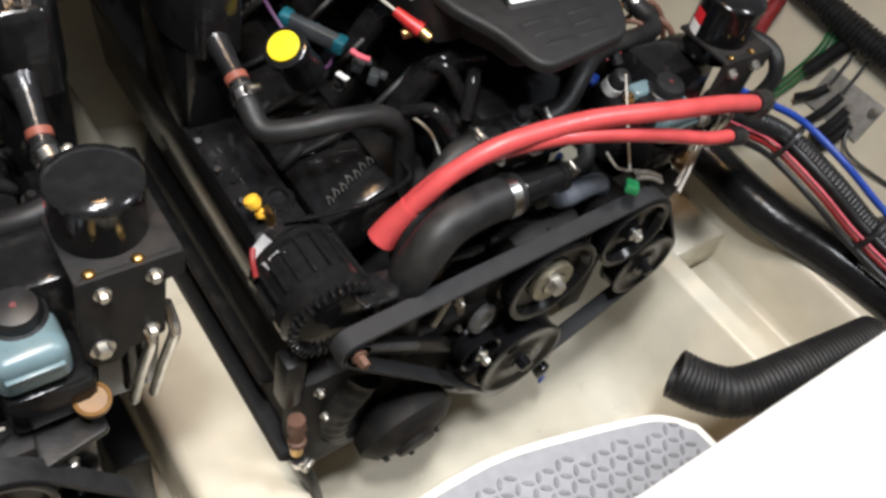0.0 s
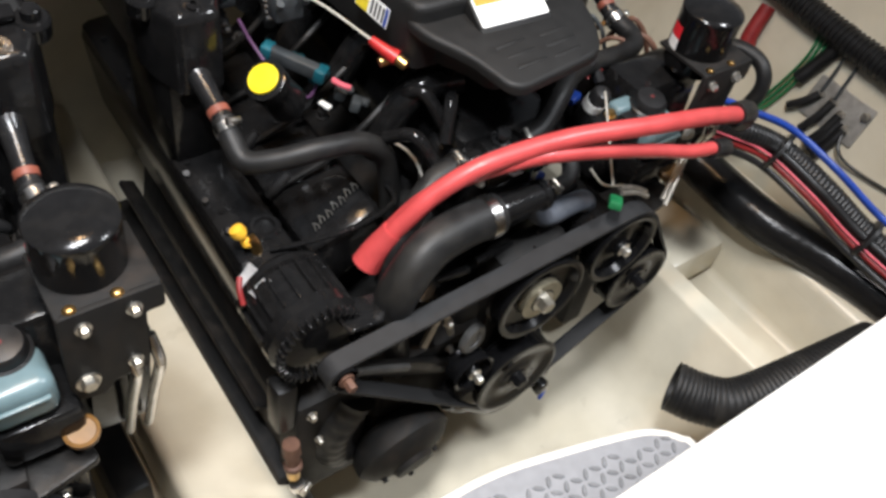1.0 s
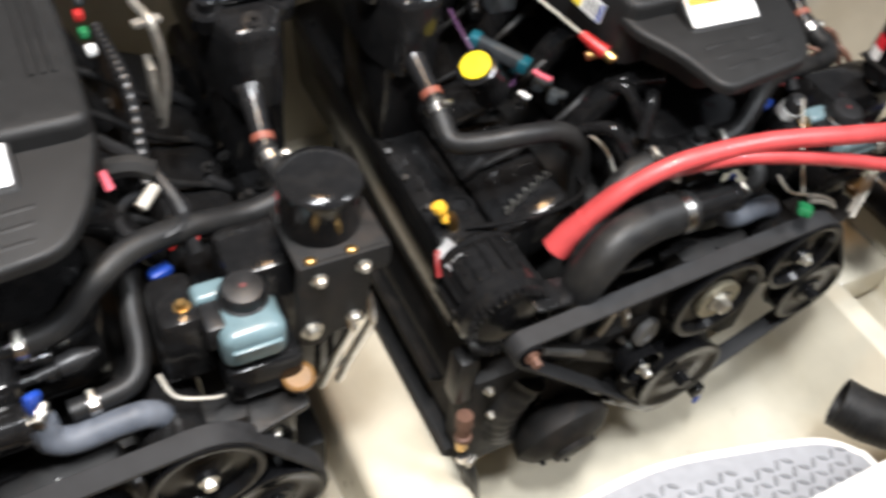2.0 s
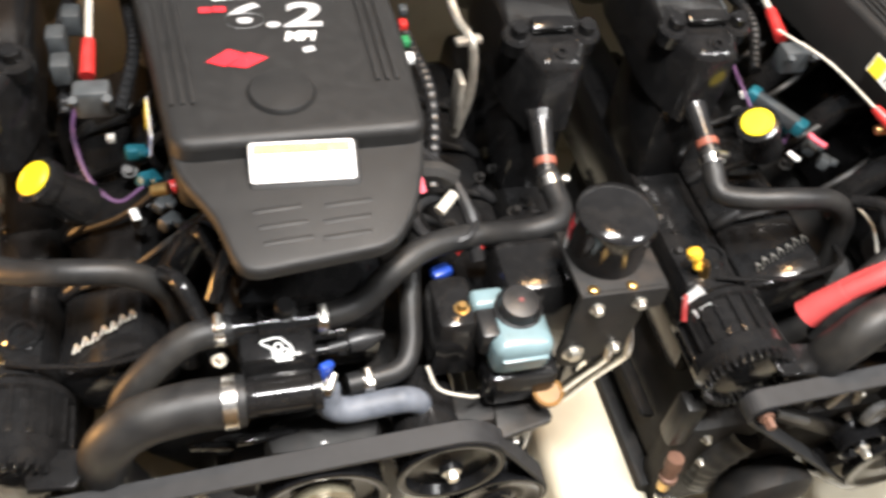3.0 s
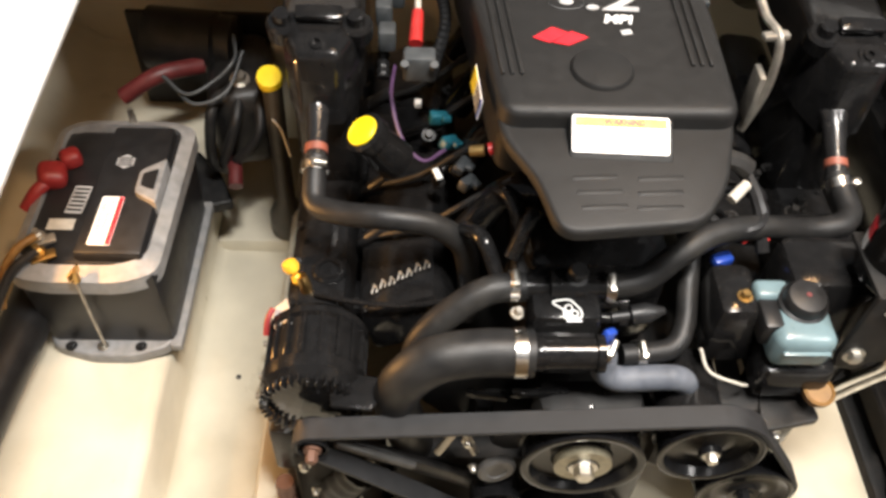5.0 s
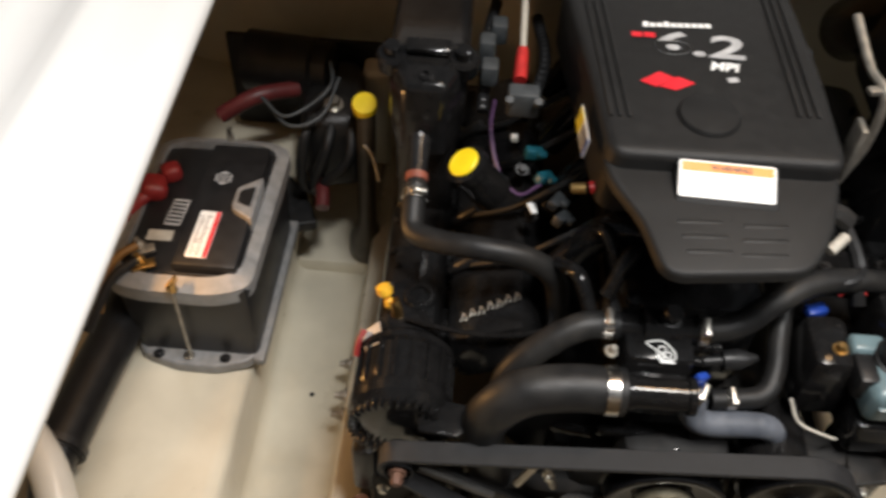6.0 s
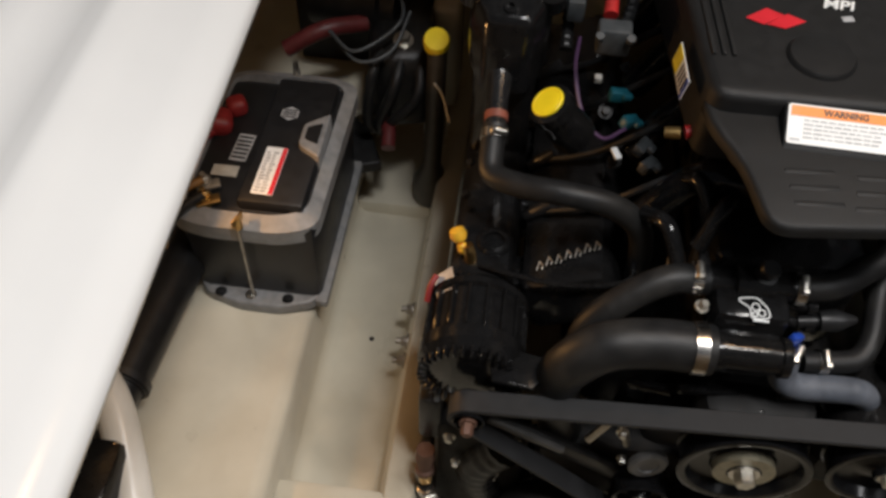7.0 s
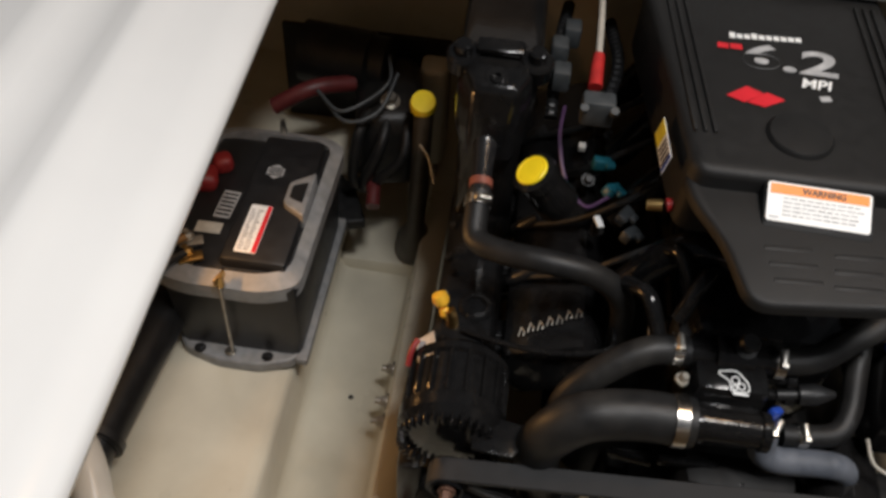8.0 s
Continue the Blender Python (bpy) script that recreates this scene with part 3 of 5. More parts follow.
    # thermostat housing
    bm = box((-0.042, 0.105, 0.165), (0.085, 0.09, 0.11), 0.012, taper=(0.92, 0.9))
    lathe((-0.08, 0.043, 0.186), (1, 0, 0), [(0.019, 0), (0.02, 0.003), (0.02, 0.012), (0.018, 0.013), (0.018, 0.068), (0.021, 0.07), (0.021, 0.078), (0.013, 0.08)], 24, bm)
    box((-0.042, 0.064, 0.17), (0.07, 0.05, 0.05), 0.01, bm=bm)
    lathe((-0.09, 0.112, 0.212), (1, 0, 0), [(0.015, 0), (0.015, 0.03), (0.022, 0.032), (0.022, 0.07), (0.015, 0.072), (0.015, 0.1)], 20, bm)
    for i in range(2):
        lathe((-0.015, 0.09 + 0.012 * i, 0.186 + 0.012 * i), (1, 0, 0), [(0.006, 0), (0.006, 0.035), (0.009, 0.036), (0.009, 0.045), (0.006, 0.046)], 10, bm)
    th = P("thermostat_housing", bm, PAINT, "gloss black thermostat housing")
    m = pose(-0.041, 0.0745, 0.2198, 12, 0, 0)
    bm = bmesh.new()
    loop = [(-0.016, 0.011), (0.0, 0.013), (0.008, 0.007), (0.013, 0.0), (0.012, -0.008), (-0.004, -0.009), (-0.006, 0.001), (-0.016, 0.008)]
    tube([m @ Vector((*p, 0.0006)) for p in loop + loop[:1]], 0.0009, 5, 4, bm=bm)
    for x, y, r in ((0.0, 0.003, 0.004), (0.006, -0.003, 0.0035), (-0.001, -0.005, 0.0025)):
        tube([m @ Vector((x + r * math.cos(a), y + r * math.sin(a), 0.0006)) for a in [k * math.pi / 4 for k in range(9)]], 0.0008, 5, 2, bm=bm)
    bars([(-0.003, -0.0125, 0.013, -0.0105)], m, bm=bm)
    part("belt_diagram", bm, WHITE, th, "white printed belt-routing diagram")
    part("sensor", lathe((-0.03, 0.112, 0.228), (0, -0.2, 1), [(0.012, 0), (0.012, 0.006), (0.008, 0.007), (0.008, 0.016), (0.011, 0.017), (0.009, 0.022)], 12), PLASTIC, th)
    part("bolt", hexhead((-0.099, 0.064, 0.228), (0.25, -0.1, 1), 0.005, 0.010), LEADM, th)
    P("drain_plug", box((0.003, 0.060, 0.190), (0.016, 0.009, 0.026), 0.003, (0, 20, 30)), BLUE, "blue plastic drain plug handle")
    P("temperature_sender", lathe((0.012, 0.088, 0.19), (1, 0.1, 0.1), [(0.006, 0), (0.006, 0.02), (0.011, 0.022), (0.012, 0.04), (0.008, 0.05), (0.004, 0.06)], 12), PLASTIC, "black sensor with moulded plug")

    # belt drive
    def pulley(name, c, r, w, hub, m=PULLEY, bolt=ZINC, label="", nose=0.006, dish=0.012):
        y0 = -w / 2
        pr = [(0.004, w), (r * 0.97, w), (r, w - 0.002), (r, w - 0.004), (r * 0.955, w - 0.006), (r * 0.955, 0.006), (r, 0.004), (r, 0.001), (r * 0.95, 0), (r * 0.87, 0.0015), (r * 0.80, dish), (r * 0.5, dish * 1.15), (hub, dish * 0.6), (hub * 0.9, 0.001), (0.004, 0.0)]
        ob = P(name, lathe((c[0], y0, c[1]), (0, 1, 0), pr, 40), m, label)
        part("hub_bolt", hexhead((c[0], y0 + 0.003, c[1]), (0, -1, 0), max(0.007, hub * 0.4), 0.012 + nose), bolt, ob)
        return ob

    wp = pulley("water_pump_pulley", (-0.007, 0.036), 0.073, 0.034, 0.03, label="gloss black water pump pulley with worn hub")
    part("hub_face", lathe((-0.007, -0.0165, 0.036), (0, 1, 0), [(0.012, 0), (0.034, 0.0005), (0.034, 0.014), (0.01, 0.016)], 32), HUBM, wp, "worn bare-metal hub")
    pulley("power_steering_pulley", (0.136, 0.066), 0.062, 0.034, 0.014, label="gloss black grooved pulley with bright nut", nose=0.0, dish=0.012)
    pulley("idler_pulley", (0.206, -0.040), 0.060, 0.034, 0.022, label="gloss black grooved pulley", bolt=PULLEY, dish=0.005)
    pulley("crank_pulley", (-0.005, -0.150), 0.075, 0.04, 0.03, label="black crankshaft pulley", bolt=PULLEY, dish=0.004)
    pulley("alternator_pulley", (-0.318, 0.074), 0.018, 0.034, 0.008, bolt=RUST, label="small rusty alternator pulley")
    pulley("tensioner_pulley", (-0.10, -0.075), 0.034, 0.034, 0.012, label="black belt tensioner pulley")
    sea = P("sea_pump_cover", lathe((-0.198, 0.012, -0.205), (0.05, -1, -0.2), [(0.06, -0.02), (0.076, 0.0), (0.078, 0.022), (0.062, 0.036), (0.034, 0.044), (0.030, 0.052), (0, 0.054)], 36), MOUNT, "dull black domed sea-water pump cover")
    for k in range(5):
        a = 1.1 + 2 * math.pi * k / 5
        part("cover_bolt", hexhead((-0.198 + 0.046 * math.cos(a), -0.024, -0.213 + 0.046 * math.sin(a)), (0, -1, -0.2), 0.0045, 0.008), ZINC if k == 0 else MOUNT, sea)
    # outer belt run, as a band with ribs
    wheels = [(-0.318, 0.074, 0.018), (0.136, 0.066, 0.062), (0.206, -0.040, 0.060), (-0.005, -0.150, 0.075)]
    path = []
    for i, (x, z, r) in enumerate(wheels):
        px, pz, pr2 = wheels[i - 1]
        nx, nz, nr = wheels[(i + 1) % len(wheels)]

        def leave(x0, z0, r0, x1, z1, r1):
            a = math.atan2(z1 - z0, x1 - x0)
            return a + math.pi / 2 - math.asin((r1 - r0) / math.hypot(x1 - x0, z1 - z0)) * -1

        a0, a1 = leave(px, pz, pr2, x, z, r), leave(x, z, r, nx, nz, nr)
        while a1 > a0:
            a1 -= 2 * math.pi
        while a0 - a1 > 2 * math.pi:
            a1 += 2 * math.pi
        for k in range(13):
            a = a0 + (a1 - a0) * k / 12
            path.append((x + (r + 0.0005) * math.cos(a), z + (r + 0.0005) * math.sin(a)))
    bm = bmesh.new()
    n = len(path)
    ringsv = []
    for i, (x, z) in enumerate(path):
        ax_, az = path[i - 1]
        bx, bz = path[(i + 1) % n]
        nx, nz = -(bz - az), (bx - ax_)
        ln = math.hypot(nx, nz)
        nx, nz = nx / ln, nz / ln
        ringsv.append([bm.verts.new((x + nx * o, y, z + nz * o)) for y, o in ((-0.0145, 0), (-0.0145, 0.004), (-0.0135, 0.005), (0.0115, 0.005), (0.0125, 0.004), (0.0125, 0))])
    for i in range(n):
        a, b = ringsv[i], ringsv[(i + 1) % n]
        for k in range(6):
            bm.faces.new((a[k], a[(k + 1) % 6], b[(k + 1) % 6], b[k]))
    P("serpentine_belt", bm, BELT, "dull black ribbed drive belt")
    P("tensioner_arm", box((-0.21, 0.016, -0.018), (0.24, 0.012, 0.026), 0.004, (0, 33, 0)), CAST, "black bracket arm")
    # front cover, pumps and brackets behind the belt
    P("water_pump", box((0.0, 0.045, 0.02), (0.13, 0.05, 0.16), 0.02), MOUNT, "black water pump casting")
    P("front_bracket", box((0.16, 0.05, 0.02), (0.14, 0.05, 0.15), 0.015), MOUNT, "black cast accessory bracket")
    P("front_bracket", box((-0.13, 0.05, -0.1), (0.2, 0.05, 0.14), 0.015), MOUNT, "black cast accessory bracket")
    # Added filler block that keeps the gap behind the drain fitting dark.
    P("dark_filler", box((-0.30, 0.055, -0.15), (0.12, 0.06, 0.24), 0.02), MOUNT, "dull black filler block behind the drain fitting")
    P("sea_water_pump", lathe((-0.19, 0.02, -0.2), (0, 1, 0), [(0.05, 0), (0.06, 0.01), (0.06, 0.09), (0.045, 0.1)], 28), PAINT, "black sea-water pump body")
    P("steering_pump", lathe((0.12, 0.02, 0.07), (0, 1, 0), [(0.04, 0), (0.042, 0.08), (0.03, 0.09)], 24), PAINT, "black steering pump body")
    rnd = random.Random(11)
    for x, z in ((-0.05, 0.09), (0.05, 0.095), (-0.14, 0.03), (0.22, 0.06), (-0.26, -0.03), (-0.13, -0.03), (0.07, -0.04), (-0.3, -0.09), (-0.28, -0.14), (-0.34, -0.04), (-0.33, -0.1)):
        P("bolt", hexhead((x, 0.02 + rnd.uniform(-0.004, 0.004), z), (0, -1, 0), rnd.uniform(0.004, 0.006), 0.009), ZINC)
    for x, y, z, sx, rot in ((-0.06, 0.045, 0.10, 0.07, 6), (-0.02, 0.035, 0.088, 0.05, -8), (0.04, 0.05, 0.10, 0.06, 12), (-0.12, 0.05, 0.085, 0.05, -14), (0.09, 0.062, 0.118, 0.06, 4)):
        P("bracket_rib", box((x, y, z), (sx, 0.010, 0.012), 0.004, (0, rot, rot)), PAINT)
    for a, b in (((-0.175, -0.0), (-0.155, 0.052)), ((-0.13, 0.0), (-0.145, 0.052))):
        P("bracket_strut", tube([(a[0], 0.02, a[1]), (b[0], 0.022, b[1])], 0.0055, 8), LEADM, "bare metal strut")
    P("hose_barb", lathe((-0.105, 0.01, -0.01), (0.2, -1, 0.1), [(0.014, 0), (0.024, 0.004), (0.024, 0.010), (0.021, 0.013), (0.013, 0.013), (0.012, 0.011), (0, 0.011)], 24), PADGREY, "dull grey round idler cap")
    P("adjuster_plate", box((-0.25, 0.010, 0.014), (0.112, 0.012, 0.012), 0.004, (0, 32, 0)), PADGREY, "dull grey adjuster strap beside the arm")
    P("guard_bracket", slab(rounded([(0.19, 0.0), (0.262, 0.015), (0.255, 0.06), (0.2, 0.075)], 0.008, 3), 0.088, 0.096, 0.002), CAST, "black folded steel bracket")
    bm = lathe((0.0, 0.06, -0.21), (0, -1, 0), [(0.07, 0), (0.07, 0.05), (0.05, 0.07), (0.02, 0.075)], 24)
    lathe((0.045, 0.05, -0.20), (0.1, -1, -0.2), [(0.035, 0), (0.038, 0.05), (0.03, 0.062), (0, 0.066)], 18, bm)
    lathe((-0.075, 0.05, -0.17), (-0.1, -1, 0), [(0.045, 0), (0.045, 0.045), (0.03, 0.06), (0, 0.062)], 18, bm)
    box((0.06, 0.02, -0.235), (0.09, 0.05, 0.06), 0.015, bm=bm)
    box((0.085, -0.005, -0.262), (0.02, 0.02, 0.03), 0.005, bm=bm)
    P("raw_water_housing", bm, PAINT, "gloss black water housing below the pulleys")
    P("drain_plug", box((0.09, -0.012, -0.283), (0.016, 0.007, 0.018), 0.003, (0, 15, 20)), BLUE, "blue plastic drain plug handle")

    # alternator
    c = Vector((-0.322, 0.047, 0.085))
    bm = lathe(c, (0, 1, 0), [(0.03, -0.012), (0.052, -0.008), (0.062, 0.004), (0.062, 0.02), (0.056, 0.024), (0.056, 0.075), (0.061, 0.078), (0.061, 0.086), (0.05, 0.097), (0.02, 0.10)], 40)
    alt = P("alternator", bm, PAINT, "gloss black finned alternator")
    for k in range(36):
        a = 2 * math.pi * k / 36
        d = Vector((math.cos(a), 0, math.sin(a)))
        part("fin", box(c + d * 0.055 + Vector((0, -0.012, 0)), (0.0032, 0.012, 0.010), 0.001, (0, math.degrees(math.pi / 2 - a), 0)), PAINT, alt)
        if k % 2 == 0:
            part("rib", box(c + d * 0.0575 + Vector((0, 0.05, 0)), (0.004, 0.055, 0.006), 0.001, (0, math.degrees(math.pi / 2 - a), 0)), PAINT, alt)
    part("sticker", bars([(-0.014, -0.02, 0.014, 0.02)], pose(-0.362, 0.128, 0.125, 0, -42, 15)), SILVERP, alt, "pale round-cornered sticker")
    part("red_boot", tube([(-0.374, 0.142, 0.125), (-0.380, 0.130, 0.118), (-0.382, 0.117, 0.105)], 0.0036), REDC, alt, "red cable boot")
    P("alternator_bracket", slab([(-0.306, 0.063), (-0.221, 0.049), (-0.253, 0.012), (-0.297, 0.016)], 0.112, 0.117, 0.0015), PAINT, "black alternator bracket plate")
    # dipstick
    dp = P("dipstick", tube([(-0.335, 0.168, 0.10), (-0.338, 0.172, 0.132), (-0.343, 0.176, 0.145)], 0.007), BRASS, "yellow-handled dipstick in a brass tube")
    part("handle", lathe((-0.352, 0.181, 0.148), (-0.3, 0.25, 0.7), [(0, -0.004), (0.008, 0), (0.0105, 0.006), (0.009, 0.013), (0.0, 0.017)], 16), ORANGEY, dp, "yellow ball handle")
    part("collar", lathe((-0.347, 0.176, 0.138), (-0.5, 0.3, 0.7), [(0.005, -0.006), (0.0075, 0), (0.005, 0.007)], 12), ORANGEY, dp)
    P("breather_cap", lathe((-0.312, 0.2, 0.118), (0, 0, 1), [(0.021, 0), (0.021, 0.009), (0.018, 0.012), (0.013, 0.012), (0.012, 0.006), (0, 0.006)], 20), PAINT, "round black plug on the manifold")
    P("fuel_line", tube([(-0.325, 0.16, 0.13), (-0.28, 0.145, 0.137), (-0.21, 0.138, 0.14), (-0.155, 0.15, 0.145), (-0.15, 0.18, 0.15)], 0.0035, 8), PAINT, "thin black metal line")
    # wiring on the left bank
    bm = box((-0.204, 0.352, 0.326), (0.038, 0.026, 0.034), 0.004)
    for dx in (-0.017, 0.017):
        lathe((-0.204 + dx, 0.335, 0.335), (0, -0.4, 1), [(0.005, 0), (0.005, 0.008)], 8, bm)
    P("cable_bracket", bm, GREYC, "grey shift cable bracket")
    P("cable_boot", tube([(-0.209, 0.378, 0.336), (-0.208, 0.405, 0.343), (-0.207, 0.425, 0.348)], 0.0085, r1=0.007), REDP, "red cable end boot")
    P("shift_cable", tube([(-0.207, 0.42, 0.347), (-0.206, 0.5, 0.36), (-0.205, 0.62, 0.36)], 0.004, 8), GREYW, "grey control cable")
    P("purple_lead", tube([(-0.235, 0.42, 0.27), (-0.238, 0.37, 0.262), (-0.225, 0.325, 0.235), (-0.198, 0.305, 0.215), (-0.17, 0.325, 0.215)], 0.0024, 8), PURPLE, "purple wire loop")
    for cc, rot, m in (((-0.165, 0.338, 0.215), (10, 20, 40), TEAL), ((-0.178, 0.385, 0.215), (0, 10, 10), TEAL), ((-0.15, 0.30, 0.212), (20, 0, 60), GREYC), ((-0.143, 0.272, 0.21), (10, 10, 50), GREYC)):
        bm = box(cc, (0.024, 0.014, 0.016), 0.003, rot)
        box(Vector(cc) + Vector((0.01, -0.006, 0.004)), (0.012, 0.01, 0.008), 0.002, rot, bm=bm)
        P("wire_plug", bm, m, "teal plug" if m is TEAL else "grey plug")
    P("tag", box((-0.18, 0.288, 0.209), (0.008, 0.018, 0.004), 0.001, (0, 0, 20)), WHITE, "small white tag")
    P("tag", box((-0.205, 0.403, 0.223), (0.009, 0.010, 0.008), 0.001), WHITE, "small white tag")
    P("pressure_port", lathe((-0.14, 0.222, 0.312), (0.9, -0.1, 0.2), [(0.006, -0.008), (0.007, 0), (0.007, 0.008)], 10), BRASS, "brass port")
    P("port_cap", tube([(-0.128, 0.221, 0.315), (-0.108, 0.225, 0.32)], 0.0075, r1=0.005), REDP, "red rubber cap")
    P("ground_wire", tube([(-0.16, 0.215, 0.19), (-0.135, 0.2, 0.2), (-0.118, 0.17, 0.19), (-0.117, 0.14, 0.17)], 0.002, 6), GREYW, "thin pale wire")
    for a, b, c2 in (((-0.25, 0.42, 0.25), (-0.25, 0.5, 0.3), (-0.24, 0.6, 0.3)), ((-0.19, 0.42, 0.25), (-0.17, 0.5, 0.28), (-0.18, 0.6, 0.28)), ((0.17, 0.3, 0.2), (0.18, 0.38, 0.27), (0.17, 0.5, 0.28))):
        P("wire_loom", tube([a, b, c2], 0.009, 8, rings=20, depth=0.2), PLASTIC, "corrugated black wire loom")
    for cc in ((-0.245, 0.44, 0.30), (-0.25, 0.48, 0.31), (-0.235, 0.52, 0.31)):
        bm = box(cc, (0.022, 0.028, 0.03), 0.004)
        P("relay", bm, GREYC, "dark relay block")

    # right bank: steering reservoir, filter, lever
    bm = box((0.214, 0.066, 0.192), (0.068, 0.058, 0.052), 0.014, seg=4)
    box((0.188, 0.108, 0.212), (0.040, 0.026, 0.022), 0.007, bm=bm, seg=3)
    res = P("fluid_reservoir", bm, TANK, "pale blue translucent steering fluid reservoir")
    part("seam_ridge", box((0.214, 0.036, 0.2), (0.052, 0.006, 0.004), 0.0018), TANK, res)
    bm = lathe((0.217, 0.090, 0.212), (0, -0.12, 1), [(0.025, 0), (0.027, 0.003), (0.027, 0.009), (0.0235, 0.011), (0.0235, 0.018), (0.020, 0.024), (0.008, 0.026), (0, 0.026)], 28)
    part("reservoir_cap", bm, PLASTIC, res, "glossy black domed cap")
    part("cap_mark", disc((0.217, 0.087, 0.2375), (0, -0.12, 1), 0.003, 0.001, 0.0003), REDD, res)
    P("reservoir_strap", box((0.182, 0.078, 0.200), (0.024, 0.040, 0.036), 0.005), PLASTIC, "black plastic reservoir strap")
    P("reservoir_base", box((0.222, 0.075, 0.135), (0.085, 0.08, 0.06), 0.012), PAINT, "gloss black pump body")
    bm = box((0.152, 0.115, 0.17), (0.06, 0.09, 0.09), 0.012, taper=(0.8, 0.8))
    P("ignition_module", bm, PAINT, "gloss black housing with a brass fitting")
    P("brass_fitting", hexhead((0.157, 0.1, 0.214), (0, 0, 1), 0.006, 0.01), BRASS, "brass fitting")
    P("blue_plug", box((0.15, 0.165, 0.2), (0.025, 0.016, 0.014), 0.004, (0, 0, 20)), BLUE, "dark blue plug")
    for pts, m, r, lb in (([(0.165, 0.165, 0.23), (0.178, 0.172, 0.238), (0.195, 0.168, 0.232)], REDP, 0.0028, "red wire loop"), ([(0.118, 0.072, 0.155), (0.128, 0.05, 0.14), (0.16, 0.04, 0.132), (0.175, 0.045, 0.12)], GREYW, 0.002, "thin pale wire"), ([(0.12, 0.2, 0.325), (0.124, 0.188, 0.31)], PINK, 0.004, "pink wire end"), ([(0.13, 0.31, 0.27), (0.165, 0.25, 0.275), (0.185, 0.2, 0.255), (0.19, 0.16, 0.22)], PLASTIC, 0.008, "black conduit"), ([(0.115, 0.24, 0.29), (0.15, 0.232, 0.295), (0.17, 0.228, 0.285)], RUBBER, 0.012, "short black hose")):
        P("wire" if r < 0.006 else "conduit", tube(pts, r, 8), m, lb)
    bm = bmesh.new()
    tube([(0.158 + 0.034 * math.cos(a), 0.2 + 0.034 * math.sin(a), 0.25) for a in [k * math.pi / 6 for k in range(13)]], 0.006, 8, 2, bm=bm)
    P("coiled_tube", bm, PLASTIC, "looped black tube")
    P("white_tube", tube([(0.148, 0.196, 0.268), (0.168, 0.214, 0.275)], 0.0065, 10), GREYW, "short off-white tube")
    bm = tube([(0.196, 0.47, 0.40), (0.204, 0.40, 0.375), (0.214, 0.36, 0.366), (0.219, 0.354, 0.30), (0.206, 0.352, 0.235)], 0.0055, 8)
    box((0.204, 0.355, 0.29), (0.008, 0.03, 0.07), 0.002, bm=bm)
    box((0.21, 0.365, 0.368), (0.032, 0.012, 0.008), 0.002, (0, 0, 10), bm=bm)
    P("shift_lever", bm, LEADM, "bare metal shift lever and link")
    for i, (x, y, z, m) in enumerate(((0.15, 0.42, 0.33, GREEN), (0.15, 0.44, 0.34, REDP), (0.152, 0.40, 0.32, WHITE), (0.156, 0.47, 0.34, GREYC))):
        P("wire_end", box((x, y, z), (0.010, 0.014, 0.010), 0.002), m)
    P("filter_housing", box((0.268, 0.135, 0.165), (0.135, 0.085, 0.15), 0.014, taper=(0.94, 0.9)), PAINT, "gloss black housing below the oil filter")
    P("fuel_module", box((0.285, 0.212, 0.13), (0.11, 0.09, 0.13), 0.016, taper=(0.9, 0.9)), PAINT, "gloss black fuel module behind the oil filter")
    # oil filter on its plate
    bm = slab(rounded([(0.258, 0.178), (0.262, 0.283), (0.360, 0.283), (0.360, 0.252), (0.341, 0.252), (0.336, 0.170), (0.300, 0.166), (0.288, 0.150), (0.264, 0.156)], 0.005, 3), 0, 0.006, 0.001, m=pose(0, 0.054, 0, 90, 0, 0))
    box((0.311, 0.095, 0.280), (0.098, 0.088, 0.006), 0.002, bm=bm)
    pl = P("filter_bracket", bm, MOUNT, "black folded steel filter bracket")
    for x, z, r in ((0.283, 0.262, 0.0055), (0.330, 0.264, 0.0055), (0.275, 0.182, 0.0085), (0.322, 0.186, 0.0055)):
        part("bolt", hexhead((x, 0.048, z), (0, -1, 0), r, 0.009), ZINC, pl)
    for x in (0.277, 0.320):
        part("bolt", hexhead((x, 0.056, 0.282), (0, 0, 1), 0.0045, 0.004), BRASS, pl)
    P("oil_filter", lathe((0.306, 0.108, 0.248), (0, -0.03, 1), [(0.03, 0), (0.038, 0.004), (0.0415, 0.012), (0.0415, 0.085), (0.0425, 0.088), (0.0425, 0.094), (0.040, 0.097), (0.028, 0.1), (0, 0.103)], 48), PAINT, "gloss black spin-on oil filter")
    for z0, z1, m, lb in ((0.300, 0.318, REDPR, "red end of the filter sticker"), (0.282, 0.2995, WHITE, "white end of the filter sticker")):
        bm = bmesh.new()
        rows = [[bm.verts.new((0.306 + r * math.cos(a), 0.1065 + r * math.sin(a), z)) for a in [math.radians(142 + 5 * k) for k in range(7)]] for r, z in ((0.0416, z0), (0.0421, z0), (0.0421, z1), (0.0416, z1))]
        for a, b in zip(rows, rows[1:]):
            for k in range(6):
                bm.faces.new((a[k], a[k + 1], b[k + 1], b[k]))
        P("filter_sticker", bm, m, lb)
    for dx in (0, 0.024):
        P("oil_pipe", tube([(0.318 + dx, 0.060, 0.20), (0.321 + dx, 0.050, 0.172), (0.320 + dx, 0.052, 0.150), (0.316 + dx, 0.075, 0.08), (0.312 + dx, 0.113, -0.04)], 0.0062, 10), STEEL, "bent steel oil pipe")
